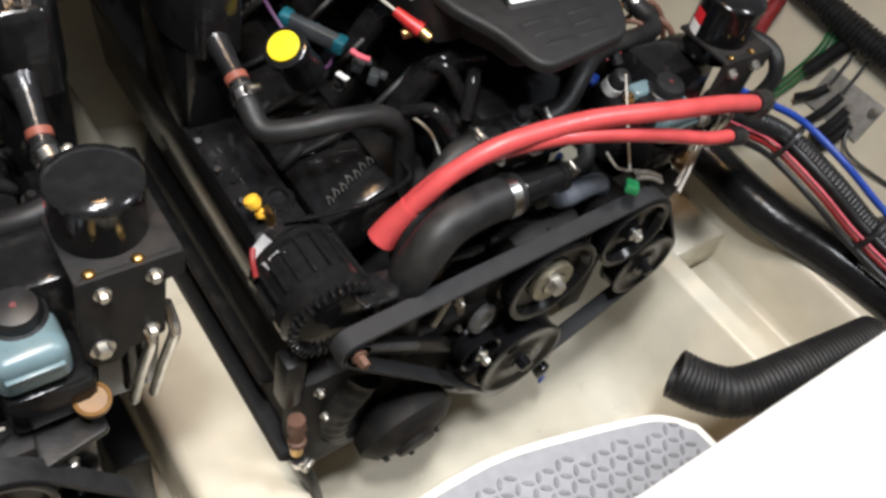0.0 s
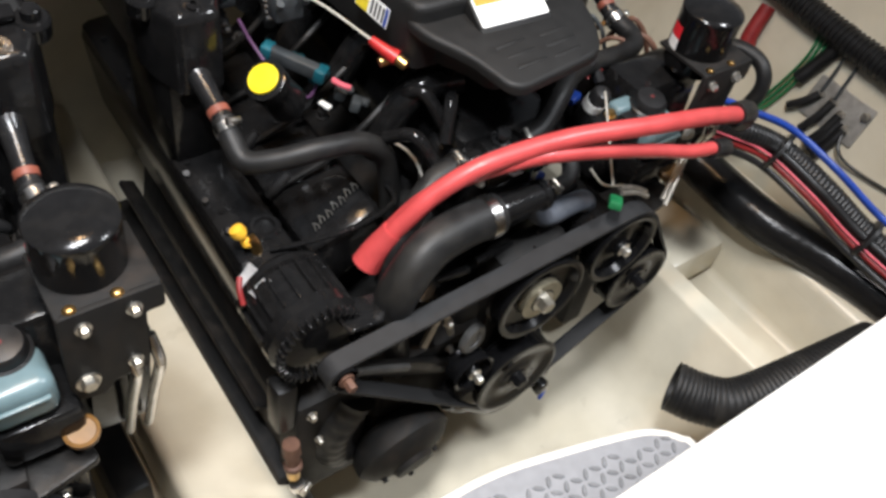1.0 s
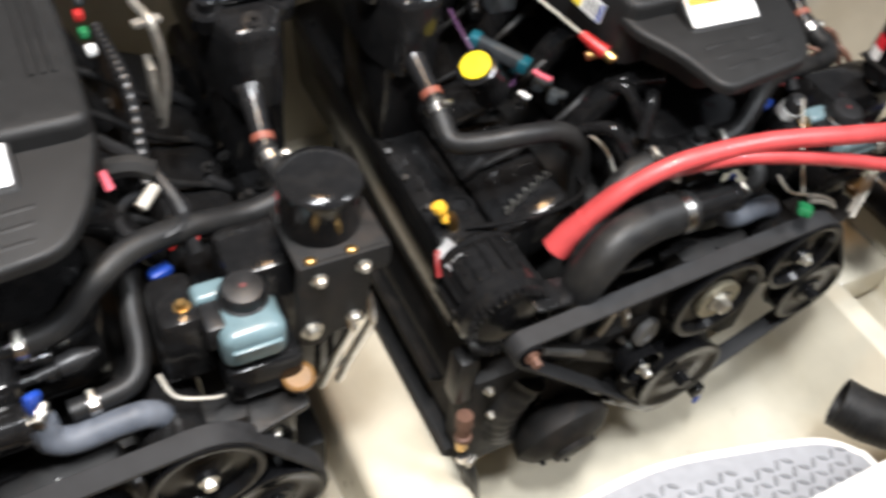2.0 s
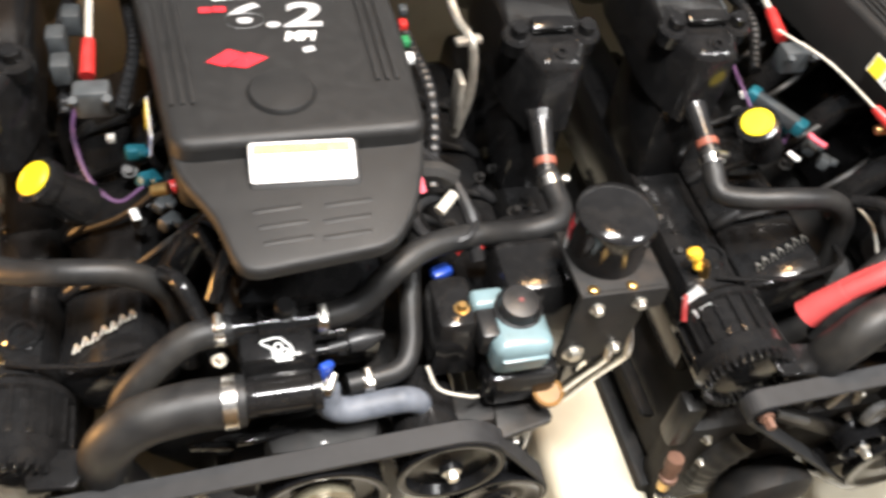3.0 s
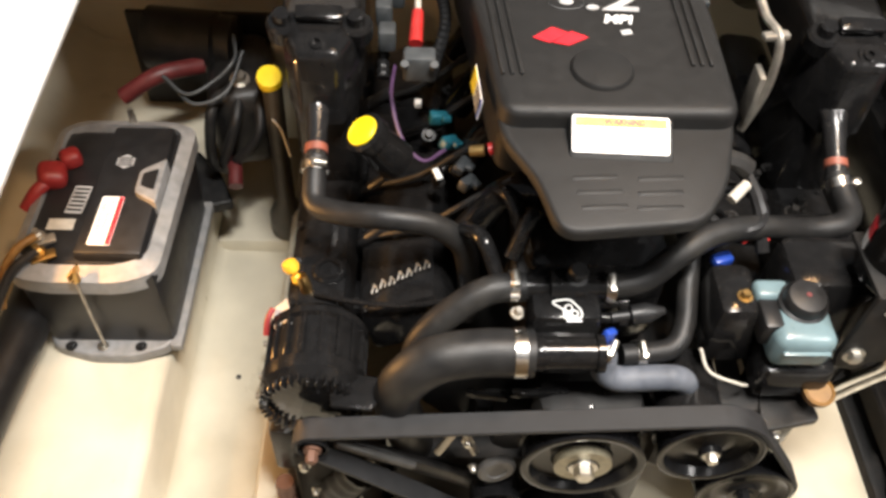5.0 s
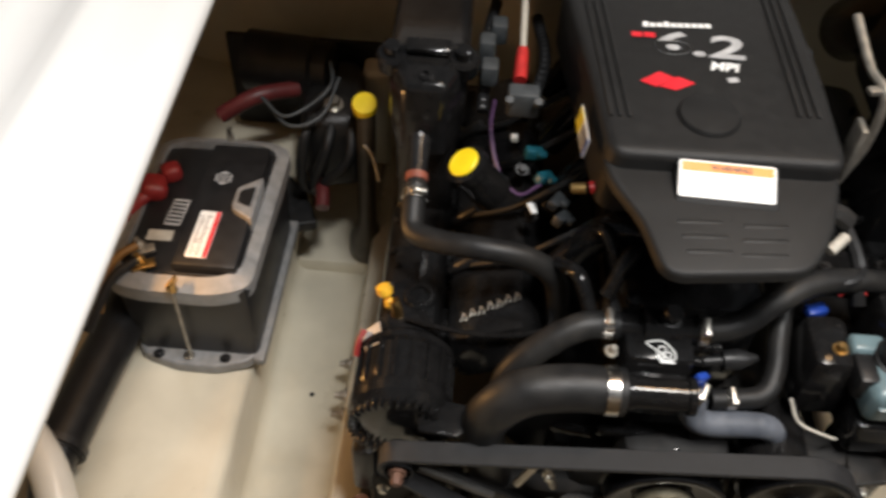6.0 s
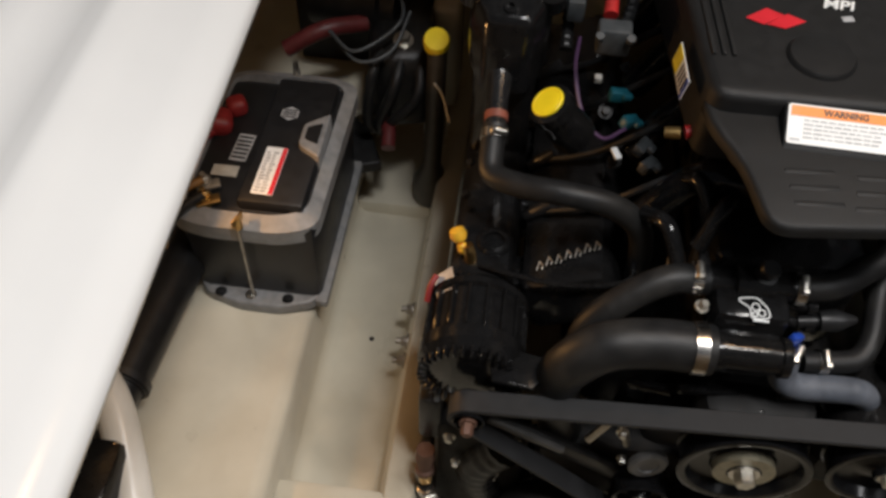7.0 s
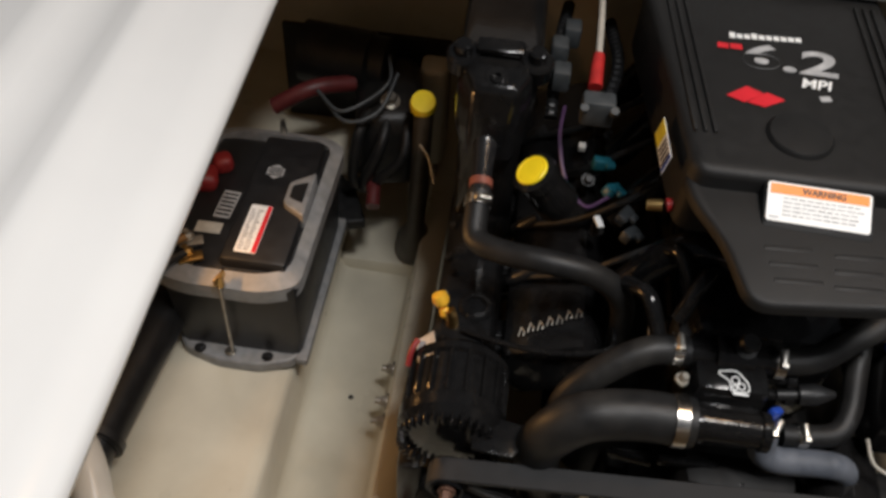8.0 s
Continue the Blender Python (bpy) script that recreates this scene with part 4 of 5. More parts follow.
    P("fluid_cap", lathe((0.254, 0.036, 0.118), (0, -0.2, 1), [(0.017, 0), (0.018, 0.003), (0.018, 0.01), (0.015, 0.012), (0.014, 0.01), (0, 0.01)], 20), BROWNCAP, "ochre plastic cap")
    P("pump_body", box((0.222, 0.06, 0.04), (0.055, 0.08, 0.11), 0.015), PAINT, "gloss black steering pump body")
    # lower left foot, mount and drain fitting
    P("engine_mount", box((-0.352, 0.35, -0.30), (0.046, 0.62, 0.17), 0.006), MOUNT, "black engine mount foot")
    P("side_panel", box((-0.335, 0.33, -0.10), (0.012, 0.5, 0.20), 0.004, (0, 8, 0)), MOUNT, "dull black panel below the manifold")
    P("side_rail", box((-0.362, 0.36, -0.13), (0.026, 0.5, 0.010), 0.003, (0, 25, 0)), CAST, "narrow black rail along the engine's flank")
    P("pump_bracket", box((-0.366, 0.05, -0.03), (0.03, 0.035, 0.10), 0.008), CAST, "black pump bracket")
    bm = box((0.30, 0.38, -0.29), (0.05, 0.52, 0.16), 0.01)
    P("engine_mount", bm, CAST, "black engine mount foot")
    P("drain_fitting", lathe((-0.369, 0.02, -0.085), (0, -0.15, -1), [(0.012, 0), (0.013, 0.02), (0.01, 0.022), (0.01, 0.04), (0.013, 0.042), (0.013, 0.05), (0.006, 0.055)], 10), RUST, "corroded bronze drain fitting")
    P("hose_tail", tube([(-0.369, 0.015, -0.135), (-0.368, 0.012, -0.16)], 0.009), BRASS, "brass hose tail")
    clamp(e, (-0.366, 0.005, -0.175), (0.1, -0.2, -1), 0.01)
    P("drain_line", tube([(-0.368, 0.01, -0.165), (-0.355, -0.01, -0.22), (-0.33, 0.0, -0.33)], 0.01), RUBBER, "black drain hose")
    P("raw_water_hose", tube([(-0.27, 0.03, -0.06), (-0.3, 0.03, -0.12), (-0.285, 0.04, -0.2), (-0.2, 0.08, -0.26)], 0.03, rings=14, depth=0.06), RUBBER, "ribbed dark rubber raw-water hose")
    return e


port = engine()
starboard = copy_thing(port, Matrix.Translation(Vector(port.location) + Vector((0.85 * K, 0, 0))))


# ---- battery side ----
def battery_box():
    b = thing("battery_tray", (-0.64, 0.38, -0.126), "grey plastic battery tray with hold-down rim on the shelf", "battery tray")
    bm = box((-0.632, 0.385, -0.032), (0.178, 0.272, 0.176), 0.012, taper=(1.06, 1.04))
    part("tray_body", bm, CASE, b, "dark ribbed tray body")
    rim = rounded([(-0.735, 0.245), (-0.69, 0.232), (-0.58, 0.232), (-0.535, 0.25), (-0.53, 0.53), (-0.565, 0.547), (-0.70, 0.547), (-0.735, 0.53)], 0.02, 4)
    hole = [(x * 0.84 - 0.1015, (y - 0.385) * 0.87 + 0.387) for x, y in rim]
    bm = bmesh.new()
    levels = []
    for pts, z in ((rim, 0.030), (rim, 0.055), (hole, 0.065), (hole, 0.035)):
        levels.append([bm.verts.new((x, y, z)) for x, y in pts])
    for a, c in zip(levels, levels[1:]):
        for i in range(len(a)):
            j = (i + 1) % len(a)
            bm.faces.new((a[i], a[j], c[j], c[i]))
    bm2 = slab(rounded([(-0.55, 0.347), (-0.584, 0.368), (-0.584, 0.41), (-0.55, 0.436)], 0.006, 2), 0.035, 0.087, 0.003, bm=bm)
    rimob = part("hold_down_rim", bm2, BOXGREY, b, "light grey moulded hold-down frame")
    part("rim_badge", slab(rounded([(-0.557, 0.371), (-0.577, 0.379), (-0.577, 0.402), (-0.557, 0.412)], 0.003, 2), 0.087, 0.0885), PLASTIC, rimob)
    foot = [(-0.735, 0.275), (-0.715, 0.238), (-0.66, 0.222), (-0.60, 0.222), (-0.552, 0.238), (-0.535, 0.275)]
    ft = part("foot_flange", slab(rounded(foot, 0.012, 3), -0.122, -0.104, 0.004), BOXGREY, b, "grey mounting flange")
    for x in (-0.69, -0.645, -0.59):
        part("screw", hexhead((x, 0.238, -0.105), (0, 0, 1), 0.006, 0.006), ZINC if x == -0.645 else PLASTIC, ft)
    part("side_flange", box((-0.541, 0.385, -0.112), (0.018, 0.29, 0.016), 0.004), BOXGREY, b)
    part("hold_down_rod", tube([(-0.640, 0.236, -0.104), (-0.634, 0.228, 0.060)], 0.0023, 8), LEADM, b, "threaded hold-down rod")
    bm = lathe((-0.634, 0.232, 0.060), (0, 0, 1), [(0.006, 0), (0.006, 0.01), (0.004, 0.018)], 8)
    box((-0.634, 0.232, 0.075), (0.022, 0.004, 0.012), 0.0015, (0, 0, 70), bm=bm)
    part("wing_nut", bm, BRASS, b, "brass wing nut")
    bm = lathe((-0.628, 0.54, 0.055), (0, 0, 1), [(0.006, 0), (0.006, 0.01), (0.004, 0.03)], 8)
    part("wing_nut", bm, ZINC, b)
    return b


tray = battery_box()
tray.location += Vector((-0.014, -0.002, 0))


def battery():
    b = thing("battery", (-0.64, 0.385, 0.0), "black marine battery with white and red stickers in the tray", "battery")
    bm = box((-0.632, 0.388, 0.06), (0.170, 0.255, 0.05), 0.006)
    box((-0.600, 0.388, 0.080), (0.090, 0.248, 0.044), 0.006, bm=bm)
    part("case", bm, CASE, b, "black battery case")
    lm = pose(-0.613, 0.322, 0.1022, 0, 0, -1)
    st = part("sticker", slab(rounded([(-0.015, -0.044), (0.015, -0.044), (0.015, 0.044), (-0.015, 0.044)], 0.002, 2), 0, 0.0006, m=lm), WHITE, b, "white sticker with a red edge")
    part("red_edge", bars([(0.0085, -0.043, 0.0145, 0.043)], lm @ pose(0, 0, 0.0006)), REDPR, st)
    rnd = random.Random(5)
    part("print", bars([(-0.012 + 0.009 * (i % 2), -0.040 + 0.0055 * (i // 2), -0.012 + 0.009 * (i % 2) + rnd.uniform(0.004, 0.008), -0.037 + 0.0055 * (i // 2)) for i in range(28)], lm @ pose(0, 0, 0.0006)), SILVERP, st)
    part("logo_patch", slab([(0.014 * math.cos(k * math.pi / 3 + 0.5), 0.014 * math.sin(k * math.pi / 3 + 0.5)) for k in range(6)], 0, 0.0006, m=pose(-0.612, 0.436, 0.1022)), SILVERP, b, "pale six-sided maker's mark")
    part("logo_bars", bars([(-0.010, -0.009 + 0.0048 * k, 0.010, -0.0066 + 0.0048 * k) for k in range(4)], pose(-0.612, 0.436, 0.1028)), BLACKP, b)
    l2 = pose(-0.668, 0.375, 0.0855, 0, 0, -3)
    s2 = part("sticker", bars([(-0.012, -0.026, 0.012, 0.026)], l2), SILVERP, b, "pale printed sticker")
    part("print", bars([(-0.01, -0.022 + 0.008 * i, 0.01, -0.018 + 0.008 * i) for i in range(6)], l2 @ pose(0, 0, 0.0006)), BLACKP, s2)
    part("sticker", bars([(-0.018, -0.01, 0.018, 0.01)], pose(-0.68, 0.328, 0.0857)), GREYW, b)
    for x, y, m in ((-0.698, 0.295, LEADM), (-0.690, 0.268, BRASS)):
        bm = lathe((x, y, 0.078), (0, 0, 1), [(0.011, 0), (0.009, 0.02), (0.004, 0.021), (0.004, 0.034)], 14)
        box((x + 0.006, y - 0.002, 0.092), (0.032, 0.016, 0.006), 0.002, (0, 0, 25), bm=bm)
        hexhead((x, y, 0.098), (0, 0, 1), 0.007, 0.008, bm)
        part("terminal", bm, m, b, "battery post with ring terminals")
    bm = box((-0.712, 0.412, 0.096), (0.04, 0.042, 0.032), 0.012, (0, 20, 20), seg=3)
    box((-0.695, 0.447, 0.096), (0.03, 0.03, 0.028), 0.01, (0, 0, 30), bm=bm, seg=3)
    tube([(-0.715, 0.40, 0.095), (-0.728, 0.385, 0.09), (-0.745, 0.37, 0.07)], 0.010, bm=bm)
    part("terminal_cover", bm, REDC, b, "red rubber terminal cover")
    return b


cell = battery()
cell.location += Vector((-0.014, -0.002, -0.0275))
for pts, r, m, lb in (([(-0.71, 0.29, 0.078), (-0.732, 0.272, 0.072), (-0.750, 0.25, 0.05), (-0.757, 0.22, 0.01)], 0.006, BROWNCAP, "amber battery lead from the terminal"),
                      ([(-0.702, 0.265, 0.078), (-0.732, 0.235, 0.065), (-0.757, 0.18, 0.02)], 0.0065, PLASTIC, "black battery lead from the terminal")):
    tagged(part("battery_cable", tube(pts, r, 10), m), lb, "cable")
bh = thing("bilge_hose", (-0.70, 0.3, -0.1), "thick black rubber hose with a tapered end along the hull side", "hose")
part("hose", tube([(-0.72, 0.58, -0.06), (-0.75, 0.40, -0.06), (-0.756, 0.25, -0.06), (-0.764, 0.15, -0.06), (-0.772, 0.04, -0.06)], 0.034, 18), PLASTIC, bh)
part("hose_end", tube([(-0.772, 0.045, -0.06), (-0.770, 0.01, -0.064), (-0.758, -0.05, -0.08)], 0.031, 18, r1=0.022), PLASTIC, bh, "tapered black rubber end")
part("strap", lathe((-0.771, 0.055, -0.06), (-0.08, -1, 0), [(0.0335, 0), (0.038, 0.001), (0.038, 0.011), (0.0335, 0.012)], 24), CASE, bh, "black strap round the hose")
tagged(part("white_pipe", tube([(-0.86, 0.10, 0.0), (-0.81, 0.055, -0.015), (-0.765, 0.010, -0.03), (-0.735, -0.04, -0.05), (-0.700, -0.12, -0.085), (-0.66, -0.24, -0.1)], 0.024, 16), GEL), "white plastic pipe beside the hose", "pipe")
tagged(part("pump_case", box((-0.755, -0.09, -0.06), (0.07, 0.09, 0.09), 0.015), PAINT), "gloss black pump case by the hull side", "pump")
for i, y in enumerate((0.31, 0.25, 0.215)):
    bm = hexhead((-0.427, y, -0.205), (-1, 0, 0), 0.009, 0.012)
    lathe((-0.436, y, -0.205), (-1, 0, 0), [(0.005, 0), (0.005, 0.011)], 10, bm)
    tagged(part("stringer_bolt", bm, LEADM), "dull zinc through-bolt in the stringer's flank", "bolt", "bolts in the stringer")
tagged(part("drain_hole", disc((-0.497, 0.297, -0.2868), (0, 0, 1), 0.0045, 0.002, 0.0005, 12), BLACKP), "small dark drain hole in the floor", "hole")

# clutter behind the battery
pu = thing("pump_unit", (-0.52, 0.68, -0.125), "dark trim pump unit behind the battery", "pump")
part("reservoir", box((-0.50, 0.68, -0.01), (0.11, 0.18, 0.16), 0.03, (0, 0, 10), seg=3), CAST, pu)
part("motor", lathe((-0.66, 0.74, 0.07), (1, -0.1, 0), [(0.03, 0), (0.052, 0.006), (0.052, 0.12), (0.046, 0.126), (0.046, 0.15), (0.02, 0.16)], 24), CAST, pu)
part("mounting_plate", box((-0.56, 0.80, -0.02), (0.3, 0.012, 0.2), 0.004), CAST, pu)
part("fitting", hexhead((-0.49, 0.63, 0.07), (0.1, -0.3, 1), 0.011, 0.018), ZINC, pu)
for k in range(3):
    part("pump_hose", tube([(-0.52 + 0.03 * k, 0.62, 0.06), (-0.53 + 0.035 * k, 0.57, 0.05 - 0.02 * k), (-0.54 + 0.02 * k, 0.56, -0.04), (-0.53, 0.6, -0.1)], 0.009, 10), RUBBER, pu)
tagged(part("rubber_flap", slab(rounded([(-0.60, 0.5), (-0.56, 0.515), (-0.513, 0.53), (-0.545, 0.60), (-0.6, 0.66)], 0.006, 2), -0.124, -0.105, 0.004), RUBBER), "torn black rubber flap on the shelf", "flap")
bt = thing("fluid_bottle", (-0.436, 0.60, -0.12), "bottle in a shade-darkened colour with a yellow cap", "bottle")
part("bottle", lathe((-0.440, 0.600, -0.256), (0.03, -0.06, 1), [(0.028, 0), (0.032, 0.01), (0.032, 0.05), (0.016, 0.09), (0.0155, 0.37)], 24), SHADED, bt, "plastic bottle, its colour darkened for shade")
part("cap", lathe((-0.431, 0.578, 0.118), (0.05, -0.45, 1), [(0.019, -0.014), (0.0205, 0), (0.0185, 0.008), (0, 0.009)], 24), YELLOW, bt, "yellow screw cap")
for pts, r, m, lb in (([(-0.60, 0.6, 0.1), (-0.56, 0.57, 0.09), (-0.52, 0.59, 0.1), (-0.49, 0.62, 0.12), (-0.5, 0.68, 0.12)], 0.003, GREYC, "thin grey-blue cable loop"),
                      ([(-0.6, 0.61, 0.09), (-0.55, 0.56, 0.08), (-0.5, 0.58, 0.09), (-0.48, 0.64, 0.12)], 0.003, GREYC, "thin grey-blue cable loop"),
                      ([(-0.43, 0.55, 0.06), (-0.415, 0.535, 0.05), (-0.40, 0.50, 0.03)], 0.002, GREYW, "thin pale wire by the bottle"),
                      ([(-0.52, 0.58, -0.06), (-0.505, 0.555, -0.05), (-0.5, 0.52, -0.06)], 0.012, REDD, "dark red cable boot on the shelf"),
                      ([(-0.68, 0.62, 0.04), (-0.62, 0.64, 0.07), (-0.56, 0.68, 0.06)], 0.014, REDD, "red hose with shade put into its dark colour")):
    tagged(part("cable", tube(pts, r, 10), m), lb, "cable")
tagged(part("overflow_tank", box((-0.436, 0.80, -0.06), (0.05, 0.10, 0.22), 0.012, seg=3), GELB), "small cream plastic tank behind the bottle", "tank")
tagged(part("side_ledge", box((-0.82, 0.75, 0.17), (0.07, 1.0, 0.05), 0.012, (0, 20, 2)), GELB), "cream gelcoat ledge along the hull side", "ledge", kind="structure")

# ---- starboard side ----
red = [(0.628, 0.088, 0.150), (0.66, 0.080, 0.190), (0.695, 0.075, 0.224), (0.755, 0.062, 0.258), (0.86, 0.044, 0.272), (0.978, 0.018, 0.270), (1.09, 0.014, 0.248), (1.18, 0.013, 0.222)]
tagged(part("red_hose", tube(red, 0.0122, 18), RED), "bright red rubber hose lying over the engine", "hose")
tagged(part("red_hose", tube([(0.628, 0.098, 0.143), (0.70, 0.085, 0.215), (0.80, 0.05, 0.255), (0.90, 0.026, 0.250), (1.0, 0.008, 0.228), (1.06, -0.002, 0.211), (1.118, -0.007, 0.200)], 0.0095, 16), RED), "red rubber hose lying over the engine", "hose")
tagged(part("hose_boot", tube([(0.618, 0.088, 0.128), (0.630, 0.087, 0.150), (0.648, 0.084, 0.176)], 0.0195, 16, r1=0.0145), RED), "red flared rubber boot", "boot")
tagged(part("hose_sleeve", tube([(1.165, 0.014, 0.226), (1.205, 0.02, 0.212), (1.24, 0.04, 0.17)], 0.0175, 14), PLASTIC), "black sleeve on the red hose", "sleeve")
tagged(part("hose_sleeve", tube([(1.108, -0.007, 0.202), (1.14, -0.005, 0.19), (1.19, 0.02, 0.15)], 0.014, 14), PLASTIC), "black sleeve on the red hose", "sleeve")
wt = thing("ignition_coil", (0.988, 0.13, 0.17), "black cylinder with a white printed band and green clip", "coil")
cax = Vector((0.05, -0.35, 1)).normalized()
part("cylinder", lathe((0.988, 0.139, 0.173), cax, [(0.012, 0), (0.0142, 0.003), (0.0142, 0.078), (0.011, 0.083), (0.005, 0.085)], 24), PLASTIC, wt, "gloss black cylinder")
part("band", lathe(Vector((0.988, 0.139, 0.173)) + cax * 0.050, cax, [(0.0144, 0), (0.0148, 0.0005), (0.0148, 0.015), (0.0144, 0.0155)], 24), WHITE, wt, "white printed band")
part("tie", tube([(0.985, 0.105, 0.26), (0.975, 0.07, 0.22), (0.955, 0.02, 0.175)], 0.0016, 8), GREYW, wt, "pale cable tie")
part("clip", box((0.945, 0.0, 0.165), (0.03, 0.018, 0.012), 0.003, (0, 20, 40)), GREEN, wt, "green plastic clip")
for a, b in (((0.97, 0.012, 0.16), (1.03, 0.01, 0.13)), ((0.97, 0.018, 0.165), (1.035, 0.018, 0.13)), ((1.05, -0.01, 0.12), (1.12, 0.03, 0.16)), ((1.055, 0.0, 0.12), (1.13, 0.04, 0.165))):
    bm = tube([a, (Vector(a) + Vector(b)) / 2 + Vector((0, 0, 0.004)), b], 0.0035, 8)
    tagged(part("bare_pipe", bm, LEADM), "thin bare metal pipe beside the pump", "pipe", "bare metal pipes")

tagged(part("vent_duct", tube([(1.36, 0.40, -0.02), (1.385, 0.27, -0.06), (1.405, 0.14, -0.085), (1.415, 0.0, -0.095), (1.455, -0.12, -0.10), (1.475, -0.24, -0.10), (1.48, -0.4, -0.10)], 0.040, 20), WRAP), "black plastic-wrapped ventilation duct along the hull side", "duct")
tagged(part("blower_duct", tube([(1.035, -0.160, -0.13), (1.06, -0.2, -0.13), (1.10, -0.238, -0.12), (1.2, -0.262, -0.10), (1.35, -0.285, -0.085)], 0.040, 20, rings=46, depth=0.035, hollow=True), RUBBER), "open-ended black corrugated duct over the stringer", "duct")
loom = [(1.25, 0.12, 0.12), (1.33, 0.075, 0.09), (1.40, 0.03, 0.06), (1.43, -0.06, 0.03), (1.46, -0.15, -0.01), (1.48, -0.26, -0.03), (1.49, -0.4, -0.03)]
off = lambda dx, dz: [(x + dx, y, z + dz) for x, y, z in loom]
tagged(part("wire_loom", tube(off(0, 0), 0.02, 12, rings=80, depth=0.06), PLASTIC), "thick black corrugated wire loom on the hull side", "wire loom")
tagged(part("blue_hose", tube(off(0.01, 0.035), 0.0062, 12), BLUE), "bright blue water hose along the loom", "hose")
for dx, dz, m, r, lb in ((-0.03, -0.012, REDC, 0.0055, "red battery cable along the loom"), (-0.022, 0.008, PLASTIC, 0.007, "black battery cable along the loom"), (-0.042, -0.02, PLASTIC, 0.006, "black battery cable along the loom"), (-0.036, 0.002, PINK, 0.002, "pink wire along the loom")):
    tagged(part("battery_cable", tube(off(dx, dz), r, 10), m), lb, "cable", "cables along the loom")
for i in (2, 4):
    x, y, z = loom[i]
    tagged(part("cable_clip", lathe((x - 0.012, y, z), (0.35, -1, -0.3), [(0.036, 0), (0.038, 0.001), (0.038, 0.007), (0.036, 0.008)], 20), PLASTIC), "black cable clip with a screw", "clip", "clips on the hull side")


# flat panel of the hull side, leaning outwards
def side_panel_pose(y, z, lift=0.0):
    """A pose on the starboard hull side at y and z; its z axis points inboard."""
    lean = math.radians(20)
    n = Vector((-math.cos(lean), 0, math.sin(lean)))
    along = Vector((0, -1, 0))
    up = n.cross(along)
    p = Vector((1.60 + (z - 0.1) * math.tan(lean), y, z)) + n * lift
    return Matrix.Translation(p) @ Matrix(((along.x, up.x, n.x), (along.y, up.y, n.y), (along.z, up.z, n.z))).to_4x4()


side = slab([(-0.9, -0.26), (0.9, -0.26), (0.9, 0.32), (-0.9, 0.32)], -0.02, 0.0, m=side_panel_pose(0.1, 0.1))
tagged(part("wall_starboard", side, GELB), "cream gelcoat hull side", "wall", kind="structure")
bb = thing("bus_bar", (1.6, 0.045, 0.06), "grey plate with bolted black cable ends on the hull side", "bus bar")
pm = side_panel_pose(0.051, 0.06)
part("plate", slab(rounded([(-0.06, -0.038), (0.06, -0.038), (0.06, 0.038), (-0.06, 0.038)], 0.003, 2), 0, 0.005, 0.001, m=pm), PLATE, bb, "dull grey mounting plate")
for u, v in ((-0.04, 0.008), (-0.012, 0.01), (0.012, -0.002), (0.034, -0.018), (0.05, 0.02)):
    c = pm @ Vector((u, v, 0.005))
    st = part("stud", hexhead(c, pm.to_3x3() @ Vector((0, 0, 1)), 0.0065, 0.010), ZINC, bb)
for u0, v0, u1, v1 in ((-0.04, 0.008, -0.075, -0.04), (-0.012, 0.01, -0.03, -0.06), (0.012, -0.002, -0.005, -0.075), (0.02, -0.01, 0.005, -0.08), (0.034, -0.018, 0.02, -0.085)):
    part("cable_end", tube([pm @ Vector((u0, v0, 0.009)), pm @ Vector(((u0 + u1) / 2 + 0.004, (v0 + v1) / 2, 0.014)), pm @ Vector((u1, v1, 0.012))], 0.008, 10), PLASTIC, bb, "black cable with heat-shrunk lug")
for u, v in ((-0.04, 0.008), (-0.012, 0.01)):
    part("earth_lead", tube([pm @ Vector((u, v, 0.012)), pm @ Vector((u - 0.002, v + 0.05, 0.012)), pm @ Vector((u - 0.006, v + 0.12, 0.008))], 0.003, 8), GREYC, bb, "thin dark earth lead")
part("black_lead", tube([pm @ Vector((0.034, -0.018, 0.01)), pm @ Vector((0.055, -0.05, 0.02)), pm @ Vector((0.1, -0.06, 0.01)), pm @ Vector((0.2, -0.05, 0.008))], 0.003, 8), PLASTIC, bb)
sm = side_panel_pose(0.11, 0.165)
tagged(part("wire_loom", tube([sm @ Vector((-0.3, 0.02, 0.02)), sm @ Vector((-0.05, 0.0, 0.02)), sm @ Vector((0.1, -0.005, 0.02)), sm @ Vector((0.5, -0.01, 0.02))], 0.026, 14, rings=80, depth=0.18), PLASTIC), "black corrugated wire loom high on the hull side", "wire loom")
gm = side_panel_pose(0.14, 0.06)
for i in range(3):
    bm = tube([gm @ Vector((-0.02 + 0.009 * i, 0.11, 0.01)), gm @ Vector((-0.012 + 0.009 * i, 0.04, 0.014)), gm @ Vector((-0.035 + 0.009 * i, -0.06, 0.012)), gm @ Vector((-0.06, -0.14, 0.02))], 0.0028, 8)
    tagged(part("green_wire", bm, GREEN), "green earth wire on the hull side", "wire", "green earth wires")
tagged(part("wire_loom", tube([gm @ Vector((0.035, 0.13, 0.012)), gm @ Vector((0.02, 0.07, 0.014)), gm @ Vector((0.0, 0.01, 0.014))], 0.014, 10, rings=30, depth=0.18), PLASTIC), "short corrugated black loom on the hull side", "wire loom")
rm = side_panel_pose(0.267, 0.08)
bm = tube([rm @ Vector((0, 0.06, 0.02)), rm @ Vector((0.005, 0.0, 0.025)), rm @ Vector((0.015, -0.03, 0.02))], 0.014, 14, r1=0.017)
tagged(part("fuse_holder", bm, REDC), "dark red cylindrical fuse holder on the hull side", "fuse holder")

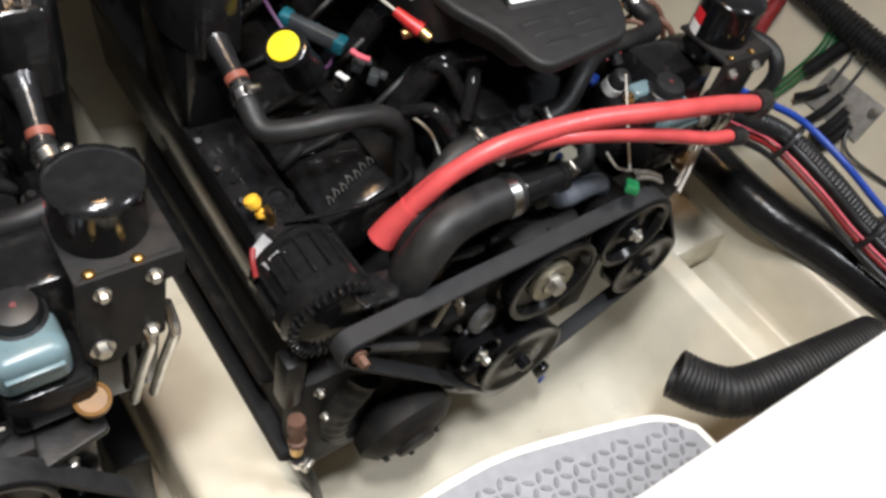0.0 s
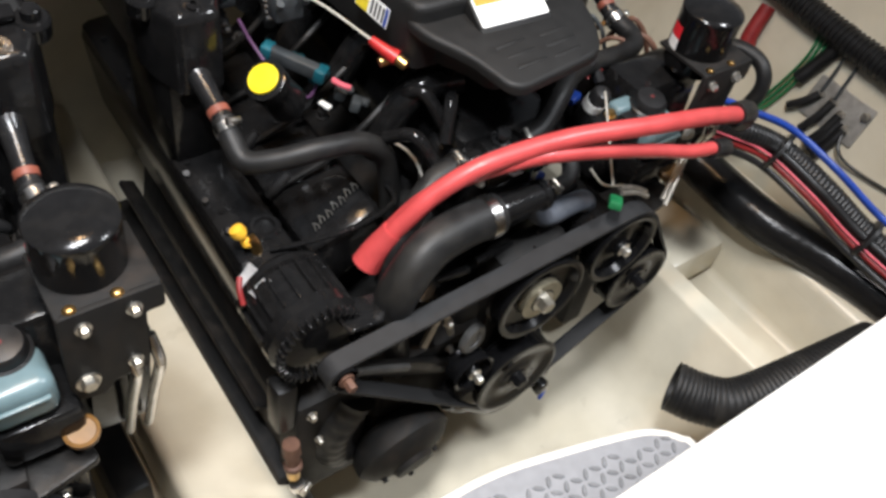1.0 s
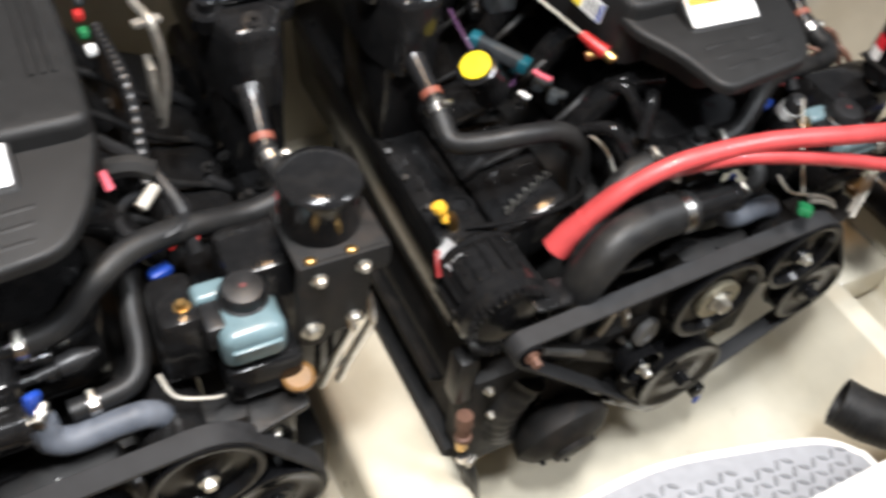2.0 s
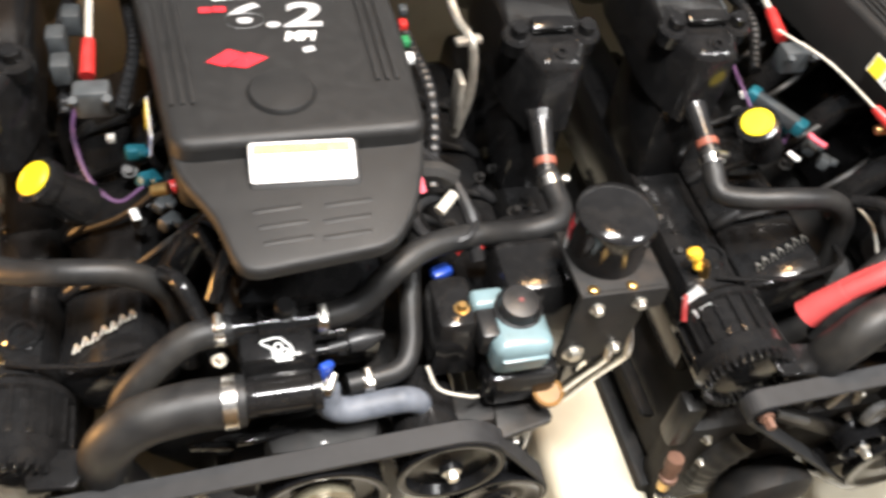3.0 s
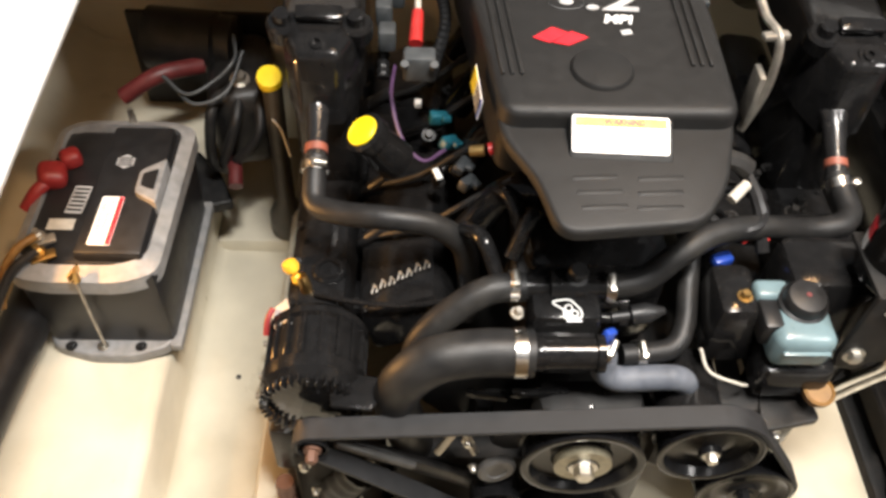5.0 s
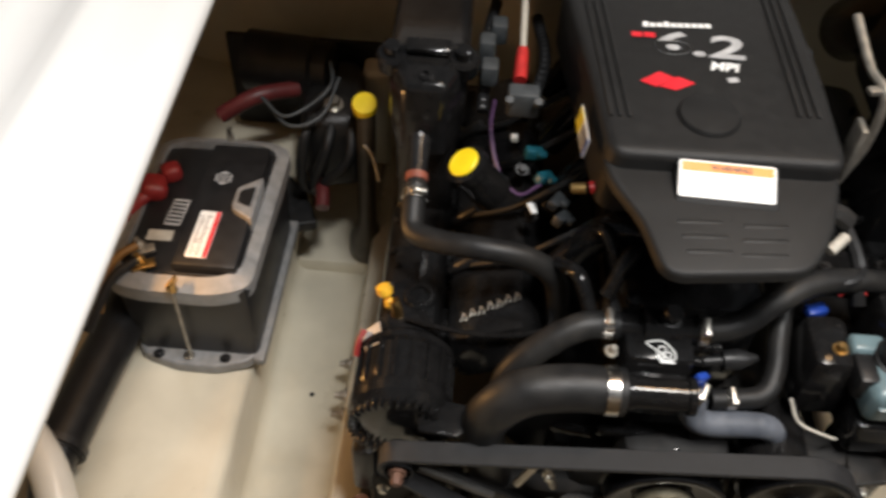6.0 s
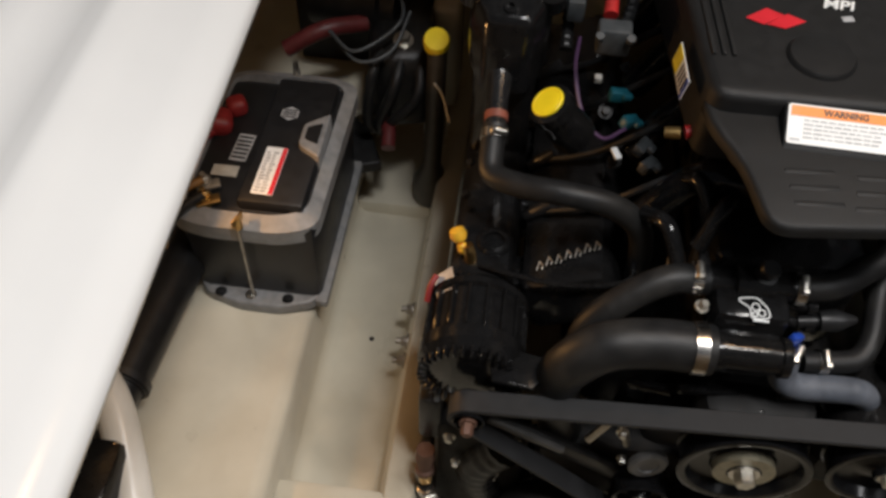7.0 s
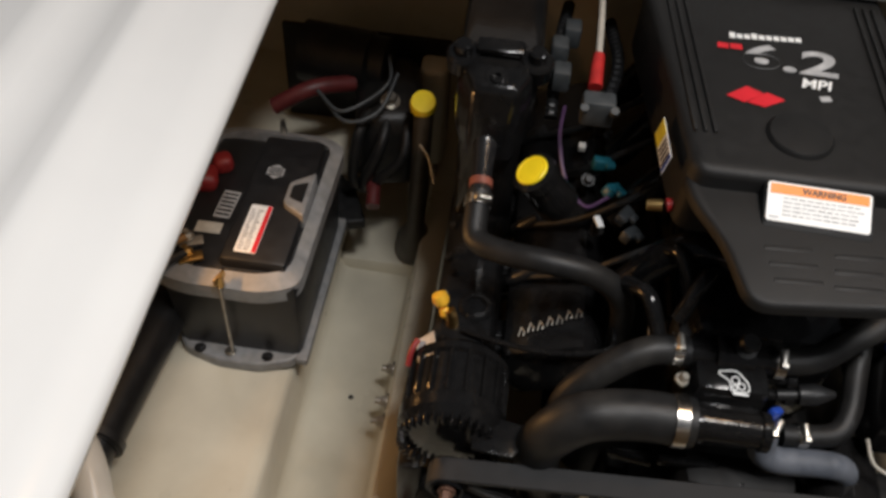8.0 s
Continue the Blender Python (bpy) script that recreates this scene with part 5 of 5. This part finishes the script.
tagged(part("breather_hose", tube([(1.36, 0.24, 0.13), (1.385, 0.19, 0.165), (1.40, 0.148, 0.167), (1.40, 0.119, 0.153), (1.395, 0.109, 0.119), (1.38, 0.125, 0.06), (1.36, 0.17, 0.0)], 0.013, 12), RUBBER), "black rubber hose looped beside the oil filter", "hose")

# leads lying on the starboard engine
cb = thing("capped_lead", (0.72, 0.23, 0.30), "red rubber boot with a brass ferrule and pale lead", "electrical lead")
part("boot", tube([(0.716, 0.208, 0.322), (0.707, 0.223, 0.327), (0.699, 0.240, 0.332)], 0.0095, 12, r1=0.006), REDP, cb, "red rubber boot")
part("ferrule", lathe((0.716, 0.207, 0.322), (0.45, -0.8, -0.3), [(0.007, 0), (0.0075, 0.002), (0.0075, 0.012), (0.005, 0.014)], 10), BRASS, cb)
part("lead", tube([(0.700, 0.238, 0.332), (0.665, 0.31, 0.35), (0.63, 0.38, 0.35)], 0.0017, 8), GREYW, cb)
cn = thing("inline_connector", (0.66, 0.33, 0.22), "long grey inline connector with teal ends", "connector")
part("body", box((0.652, 0.337, 0.248), (0.016, 0.075, 0.02), 0.004, (8, 0, 38)), GREYC, cn)
part("end_cap", box((0.629, 0.367, 0.254), (0.022, 0.016, 0.02), 0.004, (8, 0, 38)), TEAL, cn, "teal end cap")
part("end_cap", box((0.674, 0.308, 0.243), (0.022, 0.016, 0.02), 0.004, (8, 0, 38)), TEAL, cn, "teal end cap")
part("pink_lead", tube([(0.684, 0.296, 0.24), (0.69, 0.285, 0.238), (0.70, 0.277, 0.235)], 0.004, 8), PINK, cn)
# Added leads; the rust and ochre colours imitate coppery highlights on clutter.
for k, (x, y) in enumerate(((1.13, 0.20), (1.15, 0.23), (1.165, 0.18), (1.12, 0.25), (1.175, 0.21))):
    tagged(part("glint_lead", tube([(x - 0.02, y + 0.05, 0.20), (x - 0.005, y + 0.03, 0.225 + 0.004 * k), (x + 0.012, y + 0.01, 0.222), (x + 0.022, y, 0.19)], 0.0035 + 0.0008 * (k % 3), 8), (RUST, BROWNCAP, RUST, GREYC, RUST)[k]), "thin added lead beside the oil filter", "wire", "leads beside the oil filter")

# ---- step with the non-skid mat ----
smooth = lambda pts: [(p.x, p.y) for p in spline([(x, y, 0) for x, y in pts[:12]], 4)] + pts[12:]
edge = [(0.20, -0.40), (0.40, -0.205), (0.50, -0.172), (0.59, -0.166), (0.66, -0.172), (0.74, -0.190), (0.80, -0.206), (0.845, -0.220), (0.872, -0.234), (0.895, -0.258), (0.905, -0.29), (0.915, -0.5), (0.90, -0.9), (0.2, -0.9)]
st = thing("step", (0.55, -0.5, -0.42), "white moulded step with a grey non-skid mat", "step")
part("step_body", slab(smooth(edge), -0.41, 0.0, 0.008), GEL, st, "white gelcoat step with a rounded corner")
inner = [(0.24, -0.42), (0.42, -0.222), (0.505, -0.186), (0.59, -0.180), (0.66, -0.186), (0.737, -0.204), (0.795, -0.219), (0.84, -0.233), (0.862, -0.245), (0.88, -0.265), (0.889, -0.295), (0.899, -0.5), (0.885, -0.88), (0.24, -0.88)]
mt = part("non_skid_mat", slab(smooth(inner), 0.0, 0.004, 0.0015), MATGREY, st, "grey vinyl mat with raised lozenge tread")
bm = bmesh.new()
for i in range(33):
    for j in range(18):
        x, y = 0.40 + 0.0155 * i, -0.19 - 0.0155 * j
        if x > 0.872 or y > -0.200 - max(0, (x - 0.62) * 0.2) or (x < 0.55 and y > -0.2 - (0.55 - x) * 0.5):
            continue
        a = 55 if (i + j) % 2 else -35
        slab([(-0.0082, 0), (-0.004, -0.0029), (0.004, -0.0029), (0.0082, 0), (0.004, 0.0029), (-0.004, 0.0029)], 0, 0.0018, 0.0007, bm=bm, m=pose(x, y, 0.004, 0, 0, a), seg=1)
tagged(part("lozenge_tread", bm, MATDARK, mt), kind="stuff")
